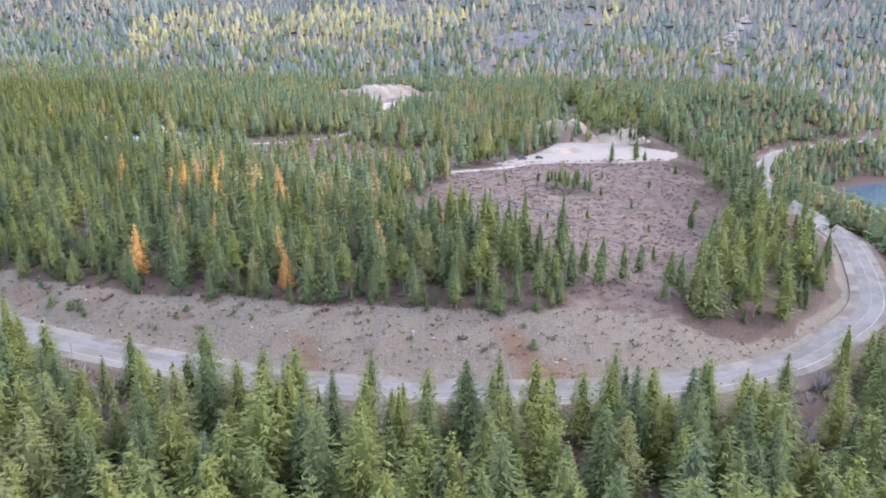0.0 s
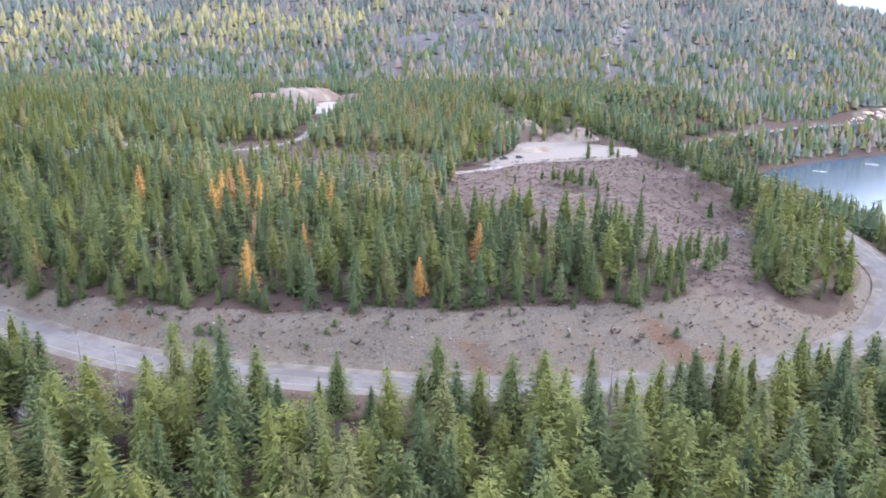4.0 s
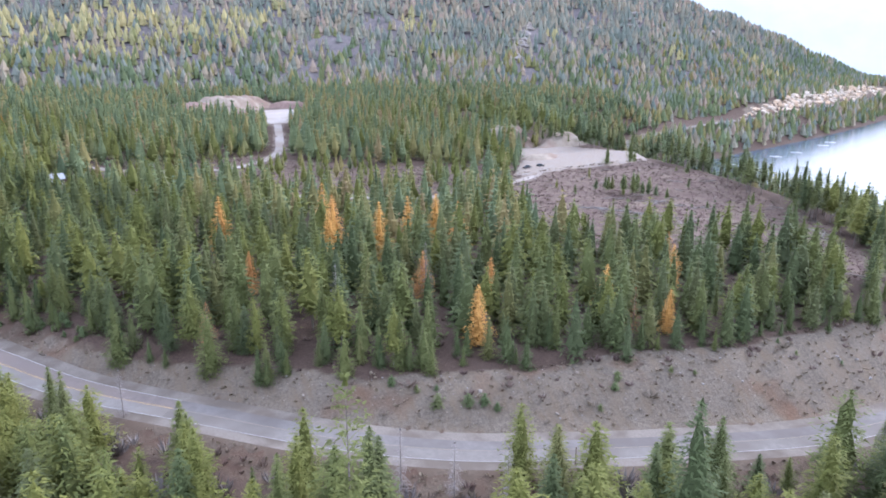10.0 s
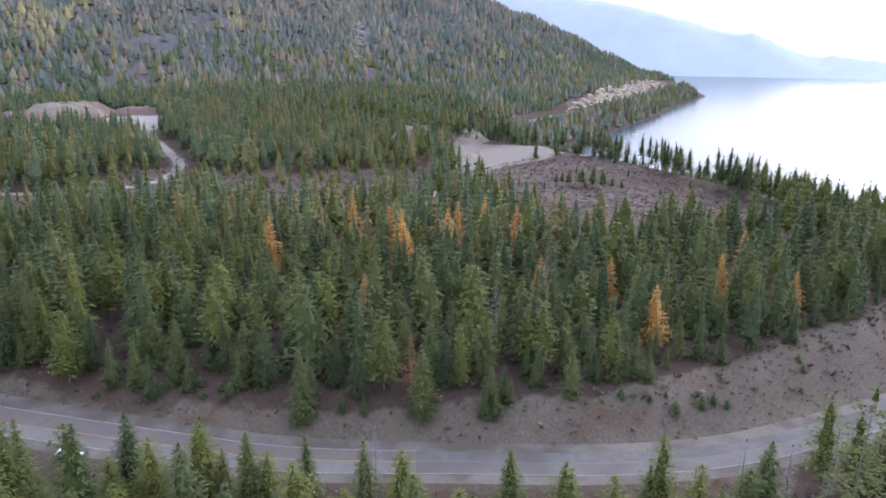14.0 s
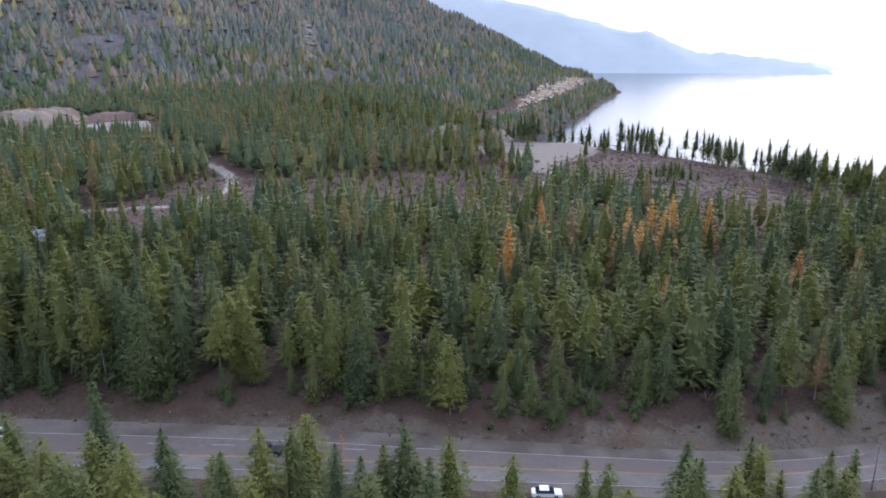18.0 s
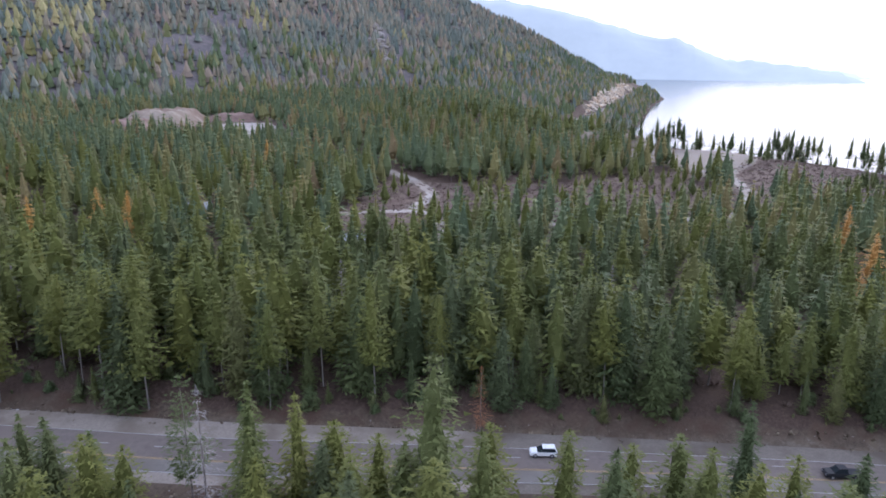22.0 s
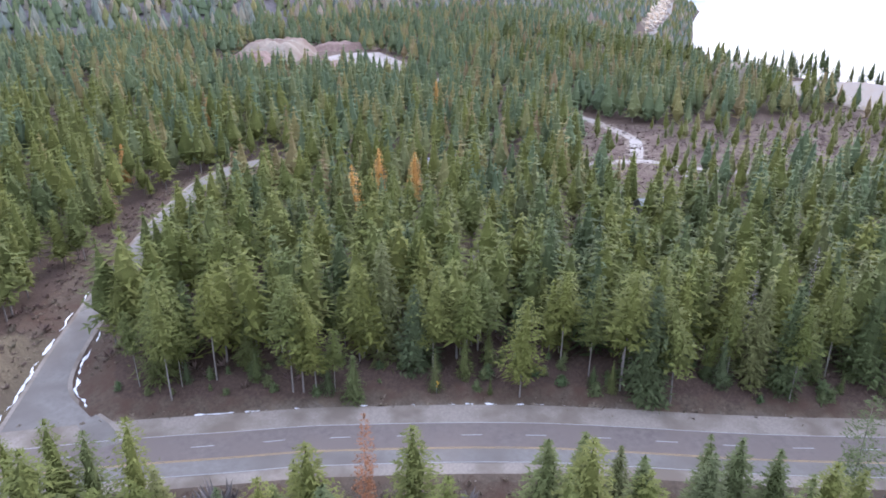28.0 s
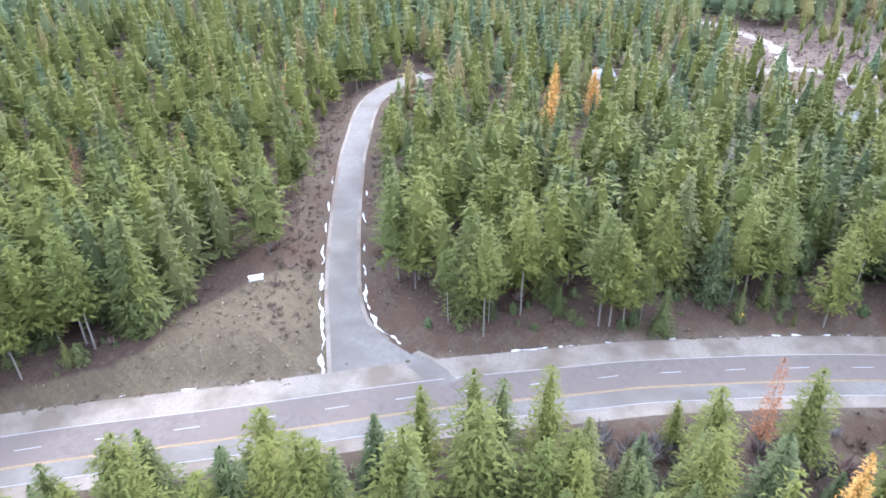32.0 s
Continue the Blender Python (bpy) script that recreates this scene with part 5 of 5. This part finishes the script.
# ---- heaps, pits and rock ----
def heap(name, x, y, rx, ry, h, turn, mat, label, seed, flat=0.35):
    """A heap with a flattened, gullied top."""
    n, m = 40, 14
    V = []
    for j in range(m + 1):
        u = j / m
        for i in range(n):
            a = 6.283 * i / n
            rr = u * (1 + 0.12 * math.sin(3 * a + seed) + 0.07 * math.sin(7 * a + 2 * seed))
            lx, ly = math.cos(a) * rx * rr, math.sin(a) * ry * rr
            gx_, gy_ = x + lx * math.cos(turn) - ly * math.sin(turn), y + lx * math.sin(turn) + ly * math.cos(turn)
            prof = 1 - float(sstep(flat, 1.0, np.array(u)))
            gully = 1 + 0.10 * math.sin(11 * a + seed * 3) * math.sin(3.14 * u)
            V.append((gx_, gy_, h * prof * gully + 0.25 * h * 0.2 * math.sin(gx_ * 0.5) * prof - 0.4 * (u > 0.97)))
    V = np.array(V)
    V[:, 2] += land(V[:, 0], V[:, 1])
    F = [(j * n + i, j * n + (i + 1) % n, (j + 1) * n + (i + 1) % n, (j + 1) * n + i) for j in range(m) for i in range(n)]
    return tagged(mesh_ob(name, V, F, [mat], smooth=True), label, "heap")


heap("sand_mound", -62, 772, 42, 24, 11, 0.2, SAND, "large pale sand heap in the pit", 1, 0.45)
heap("soil_mound", -100, 752, 26, 17, 8, 0.4, DARKSOIL, "dark brown soil heap in the pit", 2)
heap("soil_mound", -64, 712, 22, 9, 4.0, 0.5, DARKSOIL, "low dark soil heap beside the pit track", 3)
heap("soil_mound", -2, 768, 32, 14, 5, -0.5, DARKSOIL, "brown soil bank at the pit's edge", 4)
heap("sand_mound", 120, 480, 28, 14, 7.0, 0.5, SAND, "pale spoil heap at the back of the gravel pad", 5)
heap("sand_mound", 84, 492, 26, 18, 12.0, 0.1, SAND, "pale spoil heap at the back of the gravel pad", 6)
heap("gravel_mound", 72, 428, 16, 8, 2.2, 0.3, SAND, "low gravel heap on the pad", 7)
pit_poly = [(-75, 690), (-40, 745), (-15, 752), (5, 735), (-10, 700), (-35, 650), (-55, 655)]
pb = bmesh.new()
ring = [pb.verts.new((x, y, float(land(x, y)[0]) + 0.25)) for x, y in pit_poly]
pb.faces.new(ring)
pit_floor = part("pavement", pb, GRAVEL, None)
tagged(pit_floor, "pale gravel floor of the pit", "gravel", kind="structure")

# rock cut above the lakeside highway: broken blocks
KIND["block"] = KIND["stone"]
cx_, cy_, r_ = scatter(560, 1330, 770, 1090, 5.0, 81)
cz_, cd_, cf_ = land(cx_, cy_, True)
high = np.interp(cx_, [600, 680, 760, 1000, 1200, 1300], [0, 12, 18, 28, 32, 8])
ok = (cd_ > 2.5) & (cd_ < high + 5 * lumps(cx_, cy_, 60, 82)) & (r_.uniform(0, 1, len(cx_)) < 0.85)
wood("rock_cut", "block", cx_[ok], cy_[ok], cz_[ok], r_.uniform(5, 13, ok.sum()), r_.uniform(0.7, 1.3, ok.sum()), r_.uniform(0, 1, ok.sum()), CLIFFROCK, CLIFFROCK, "pale broken rock cut above the lakeside highway", "rock")
# crags on the mountain
crag = []
for (ax, ay), (bx_, by_), n, wd in (((350, 940), (436, 1065), 46, 9), ((436, 1065), (470, 1150), 30, 12), ((520, 1050), (560, 1090), 22, 14), ((640, 1080), (690, 1110), 16, 12), ((225, 760), (250, 850), 22, 9), ((860, 1120), (905, 1130), 14, 9)):
    for k in range(n):
        f = rng.random()
        crag.append((ax + (bx_ - ax) * f + rng.gauss(0, wd * 0.6), ay + (by_ - ay) * f + rng.gauss(0, wd * 0.5)))
crag = np.array(crag)
r_ = np.random.RandomState(5)
wood("crags", "block", crag[:, 0], crag[:, 1], land(crag[:, 0], crag[:, 1]) + 1, r_.uniform(6, 15, len(crag)), r_.uniform(0.8, 1.3, len(crag)), r_.uniform(0, 1, len(crag)), ROCK, ROCK, "grey crags showing through the mountain forest", "rock")

# ---- snow along the side road ----
def snow_bank(line, side, off, s0, s1, seed, wide, label):
    """A melting ridge of ploughed snow, uneven in width and broken off at its ends."""
    n = int((s1 - s0) / 0.35)
    s_ = np.linspace(s0, s1, n + 1)
    P, T = (np.array(v) for v in zip(*[along(line, v)[:2] for v in s_]))
    flare = 6.5 * np.exp(-(np.linalg.norm(P - line[0], axis=1) / 15.0) ** 2.2) if line is SIDE else 0.0
    nrm = np.stack([T[:, 1], -T[:, 0]], 1) * side
    c = off + flare + 0.35 * lumps(s_, 0.0, 6.0, seed) + 0.2
    w = wide * (0.5 + 0.6 * lumps(s_, 0.0, 4.0, seed + 1) + 0.3 * lumps(s_, 0.0, 1.3, seed + 2))
    k = np.arange(n + 1)
    w = np.maximum(w, 0.03) * np.minimum(1.0, np.minimum(0.15 + k / 4, 0.15 + (n - k) / 4))
    V = []
    for f, h in ((-1, -0.12), (-0.55, 0.16), (0.1, 0.26), (0.6, 0.14), (1, -0.12)):
        q = P + nrm * (c + w * f)[:, None]
        V.append(np.column_stack([q, land(q[:, 0], q[:, 1]) + 0.12 + h * np.minimum(1.0, w * 1.6)]))
    V = np.stack(V, 1).reshape(-1, 3)
    i = np.arange(len(V)).reshape(-1, 5)
    F = np.stack([i[:-1, :-1], i[1:, :-1], i[1:, 1:], i[:-1, 1:]], -1).reshape(-1, 4)
    if side > 0:
        F = F[:, ::-1]
    tagged(mesh_ob("snow_bank", V, F, [SNOW], smooth=True), label, "snow", "snow banks on the verges")


for side, off, spans in ((-1, 4.1, ((8, 17), (18, 33), (35, 41), (44, 52), (57, 61), (66, 71), (80, 84))), (1, 4.1, ((13, 26), (27, 36), (39, 43), (48, 51), (60, 65), (73, 76)))):
    for k, (a_, b_) in enumerate(spans):
        snow_bank(SIDE, side, off, a_, b_, 500 + 7 * k + 50 * side, 0.52 if b_ < 45 else 0.32, "dirty white ploughed snow along the side road")
hl = np.concatenate([[0], np.cumsum(np.linalg.norm(np.diff(HWY, axis=0), axis=1))])
for k, (x0, x1) in enumerate(((-299, -306), (-308, -320), (-322, -327), (-330, -346), (-376, -381), (-384, -396))):
    a_, b_ = hl[int(np.argmax(HWY[:, 0] < x0))], hl[int(np.argmax(HWY[:, 0] < x1))]
    snow_bank(HWY, 1, 4.2, a_, b_, 700 + 9 * k, 0.42, "dirty white snow remnant along the highway")
bm = bmesh.new()
box(bm, (5.2, 0.5, 0.012))
stop_line = part("stop_line", bm, PAINT_WHITE, side_road, "worn white stop line")
stop_line.matrix_basis = Matrix.Translation((-362.5, 462.6, 9.41)) @ Matrix.Rotation(math.atan2(-3, 4), 4, "Z")


# ---- signs and posts ----
def notice_board(x, y, turn):
    b = new("notice_board", None)
    b.matrix_basis = Matrix.Translation((x, y, float(land(x, y)[0]))) @ Matrix.Rotation(turn, 4, "Z")
    tagged(b, "white notice board on two wooden posts beside the wood", "sign")
    for sx in (-1.2, 1.2):
        bm = bmesh.new()
        box(bm, (0.14, 0.14, 2.3), (sx, 0, 1.05), 0.01)
        part("post", bm, TIMBER, b)
    bm = bmesh.new()
    box(bm, (2.7, 0.06, 0.75), (0, -0.1, 1.55), 0.01)
    part("panel", bm, HULL_WHITE, b)
    bm = bmesh.new()
    box(bm, (2.9, 0.5, 0.07), (0, -0.05, 2.22), 0.01, Matrix.Rotation(0.25, 4, "X"))
    part("roof", bm, HULL_WHITE, b, "pale sloping cap board")
    return b


notice_board(-361.8, 484.5, -0.56)


def marker_sign(x, y, turn):
    s_ = new("road_sign", None)
    s_.matrix_basis = Matrix.Translation((x, y, float(land(x, y)[0]))) @ Matrix.Rotation(turn, 4, "Z")
    tagged(s_, "yellow road warning sign on a metal post", "road sign")
    bm = bmesh.new()
    rod(bm, (0, 0, -0.3), (0, 0, 2.4), 0.04, 0.04, 8)
    part("post", bm, METAL, s_)
    bm = bmesh.new()
    box(bm, (0.75, 0.02, 0.75), (0, -0.05, 2.1), 0.01, Matrix.Rotation(radians(45), 4, "Y"))
    part("panel", bm, SIGN_YELLOW, s_)
    bm = bmesh.new()
    box(bm, (0.45, 0.02, 0.3), (0, -0.05, 1.3), 0.008)
    part("tab", bm, SIGN_YELLOW, s_, "small yellow tab below the panel")


marker_sign(-311, 410, -0.85)
for x, y, h, lean in ((-255.4, 302, 7.0, 0.06), (-89, 155, 4.2, 0.0), (-381, 474, 2.4, 0.0)):
    bm = bmesh.new()
    rod(bm, (0, 0, -0.5), (lean * h, 0, h), 0.16, 0.11, 8)
    o = part("post", bm, TIMBER, None)
    o.name = "wooden_pole"
    o.matrix_basis = Matrix.Translation((x, y, float(land(x, y)[0])))
    tagged(o, "weathered wooden pole beside the highway", "pole", "poles beside the highway")


# ---- vehicles ----
def hull(bm, outline, width, tuck=0.12, bevel=0.06):
    """A body from its side outline, with the upper part drawn in."""
    n = len(outline)
    zmax, zmin = max(z for _, z in outline), min(z for _, z in outline)
    L = [bm.verts.new((x, width / 2 - tuck * max(0, (z - zmin) / (zmax - zmin) - 0.3), z)) for x, z in outline]
    R = [bm.verts.new((x, -width / 2 + tuck * max(0, (z - zmin) / (zmax - zmin) - 0.3), z)) for x, z in outline]
    bm.faces.new(L)
    bm.faces.new(R[::-1])
    for i in range(n):
        bm.faces.new((L[(i + 1) % n], L[i], R[i], R[(i + 1) % n]))
    bmesh.ops.bevel(bm, geom=bm.edges[:], offset=bevel, segments=2, affect="EDGES")


def vehicle(name, body, cabin, length, width, paint, label, x, y, z, turn, wheel=0.34, axle=1.35):
    v = new(name, None)
    v.matrix_basis = Matrix.Translation((x, y, z)) @ Matrix.Rotation(turn, 4, "Z")
    tagged(v, label, "car")
    bm = bmesh.new()
    hull(bm, body, width)
    part("body", bm, paint, v)
    bm = bmesh.new()
    hull(bm, cabin, width * 0.92, 0.35, 0.04)
    part("windows", bm, GLASS, v, "dark tinted windows")
    zt = max(z_ for _, z_ in cabin)
    xs = [x_ for x_, z_ in cabin if z_ > zt - 0.15]
    bm = bmesh.new()
    box(bm, (max(xs) - min(xs) + 0.1, width * 0.76, 0.07), ((max(xs) + min(xs)) / 2, 0, zt + 0.02), 0.03)
    part("roof", bm, paint, v)
    for wx in (-axle, axle):
        for wy in (-1, 1):
            bm = bmesh.new()
            rod(bm, (wx, wy * (width / 2 - 0.22), wheel), (wx, wy * (width / 2 + 0.01), wheel), wheel, wheel, 16)
            tyre = part("wheel", bm, RUBBER, v)
            bm = bmesh.new()
            rod(bm, (wx, wy * (width / 2 - 0.05), wheel), (wx, wy * (width / 2 + 0.025), wheel), wheel * 0.6, wheel * 0.55, 12)
            part("rim", bm, METAL, tyre)
    for sx, mat, nm in ((1, METAL, "headlight"), (-1, RUST, "tail_light")):
        for wy in (-1, 1):
            bm = bmesh.new()
            box(bm, (0.08, 0.34, 0.14), (sx * (length / 2 - 0.04), wy * width * 0.34, 0.78), 0.02)
            part(nm, bm, mat, v)
    return v


SUV_BODY = [(-2.2, 0.35), (-2.25, 0.7), (-2.15, 1.02), (1.0, 1.02), (2.05, 0.92), (2.22, 0.65), (2.2, 0.35)]
SUV_CABIN = [(-2.05, 1.0), (-1.85, 1.55), (0.1, 1.62), (1.05, 1.0)]
SEDAN_BODY = [(-2.3, 0.32), (-2.35, 0.65), (-2.25, 0.92), (1.0, 0.92), (2.15, 0.84), (2.35, 0.6), (2.3, 0.32)]
SEDAN_CABIN = [(-1.75, 0.9), (-1.1, 1.38), (0.25, 1.42), (1.15, 0.9)]
TRUCK_BODY = [(-2.75, 0.5), (-2.75, 1.12), (-0.6, 1.12), (1.5, 1.15), (2.6, 1.08), (2.8, 0.75), (2.75, 0.45)]
TRUCK_CABIN = [(-0.65, 1.1), (-0.5, 1.75), (0.85, 1.8), (1.55, 1.12)]


def on_road(x, y):
    i = int(np.argmin((HWY[:, 0] - x) ** 2 + (HWY[:, 1] - y) ** 2))
    t = HWY[i + 1] - HWY[i]
    return float(road_z(HWY[i, 0], HWY[i, 1])) + 0.06, math.atan2(t[1], t[0])


z_, a_ = on_road(-196.5, 237.4)
vehicle("white_car", SEDAN_BODY, SEDAN_CABIN, 4.7, 1.8, HULL_WHITE, "white saloon car driving on the highway", -200.5, 236.5, z_, a_ + math.pi)
z_, a_ = on_road(-221, 278)
vehicle("pickup_truck", TRUCK_BODY, TRUCK_CABIN, 5.6, 1.95, DARK_PAINT, "black pickup truck driving on the highway", -221.5, 277.5, z_, a_, 0.4, 1.75)
z_, a_ = on_road(-248.7, 316.5)
vehicle("white_suv", SUV_BODY, SUV_CABIN, 4.4, 1.85, HULL_WHITE, "white sport utility car driving on the highway", -248.7, 316.0, z_, a_, 0.36)
zp = float(land(45, 399)[0])
vehicle("dark_truck", TRUCK_BODY, TRUCK_CABIN, 5.6, 1.95, DARK_PAINT, "dark truck parked on the gravel pad", 45, 399, zp, 0.3, 0.4, 1.75)
vehicle("dark_car", SUV_BODY, SUV_CABIN, 4.4, 1.85, DARK_PAINT, "dark car parked on the gravel pad", 55, 401, float(land(55, 401)[0]), 0.1, 0.36)
vehicle("grey_car", SUV_BODY, SUV_CABIN, 4.4, 1.85, METAL, "grey car parked on the drive", -184, 399.5, float(land(-184, 399.5)[0]) + 0.1, 0.6, 0.36)


# ---- houses ----
def house(x, y, turn, lx, ly, hw, hr, wall, roof, label, windows):
    h = new("house", None)
    h.matrix_basis = Matrix.Translation((x, y, float(land(x, y)[0]))) @ Matrix.Rotation(turn, 4, "Z")
    tagged(h, label, "house")
    bm = bmesh.new()
    a, b = lx / 2, ly / 2
    prof = [(-b, -1.5), (b, -1.5), (b, hw), (0, hw + hr), (-b, hw)]
    e = [[bm.verts.new((s_ * a, y_, z_)) for y_, z_ in prof] for s_ in (-1, 1)]
    bm.faces.new(e[0][::-1])
    bm.faces.new(e[1])
    for i in range(5):
        bm.faces.new((e[0][i], e[0][(i + 1) % 5], e[1][(i + 1) % 5], e[1][i]))
    part("wall", bm, wall, h)
    sl = math.atan2(hr, b)
    for s_ in (-1, 1):
        bm = bmesh.new()
        box(bm, (lx + 1.0, math.hypot(b, hr) + 0.6, 0.18), (0, s_ * (b / 2 + 0.2), hw + hr / 2 + 0.02), 0.02, Matrix.Rotation(-s_ * sl, 4, "X"))
        part("roof", bm, roof, h)
    for k in range(windows):
        for zc in ((1.5, 4.2) if hw > 4.5 else (1.5,)):
            wx = -a + lx * (k + 0.5) / windows
            bm = bmesh.new()
            box(bm, (1.7, 0.1, 1.6), (wx, -b - 0.02, zc), 0.01)
            fr = part("window", bm, HULL_WHITE, h, "white window frame")
            for px_ in (-0.4, 0.4):
                bm = bmesh.new()
                box(bm, (0.7, 0.06, 1.4), (wx + px_, -b - 0.06, zc))
                part("pane", bm, GLASS, fr)
    bm = bmesh.new()
    box(bm, (1.0, 0.1, 2.1), (a * 0.85, -b - 0.03, 1.05), 0.01)
    part("door", bm, TIMBER, h)
    return h


house(-199, 418, -0.7, 11, 8, 5.4, 2.4, WALL_DARK, ROOF, "dark two storey cabin with white framed windows among pines", 2)
house(-199, 502, -0.6, 10, 7, 3.0, 2.2, WALL_PALE, ROOF, "small cabin with a grey roof hidden in the wood", 2)
house(-191, 438, 0.3, 8, 6, 3.0, 2.0, WALL_DARK, ROOF, "low dark cabin among the pines", 2)
for x, y, t in ((470, 672, 0.35), (560, 706, 0.3), (505, 684, 0.4)):
    house(x, y, t, 11, 8, 4.0, 2.6, WALL_PALE, ROOF, "pale lakeside house under the trees", 3)


def dock(x, y, turn):
    d = new("dock", None)
    d.matrix_basis = Matrix.Translation((x, y, -59.4)) @ Matrix.Rotation(turn, 4, "Z")
    tagged(d, "narrow pale wooden dock on the lake shore", "dock", "docks along the shore")
    bm = bmesh.new()
    box(bm, (14, 2.2, 0.18), (0, 0, 0), 0.02)
    part("deck", bm, WALL_PALE, d)
    for sx in (-5, 0, 5):
        for sy in (-1, 1):
            bm = bmesh.new()
            rod(bm, (sx, sy, -3), (sx, sy, 0.6), 0.12, 0.12, 6)
            part("pile", bm, TIMBER, d)


for x, y, t in ((470, 648, -0.9), (560, 676, -1.0), (612, 690, -1.0), (700, 722, -1.0), (735, 738, -1.0)):
    dock(x, y, t)
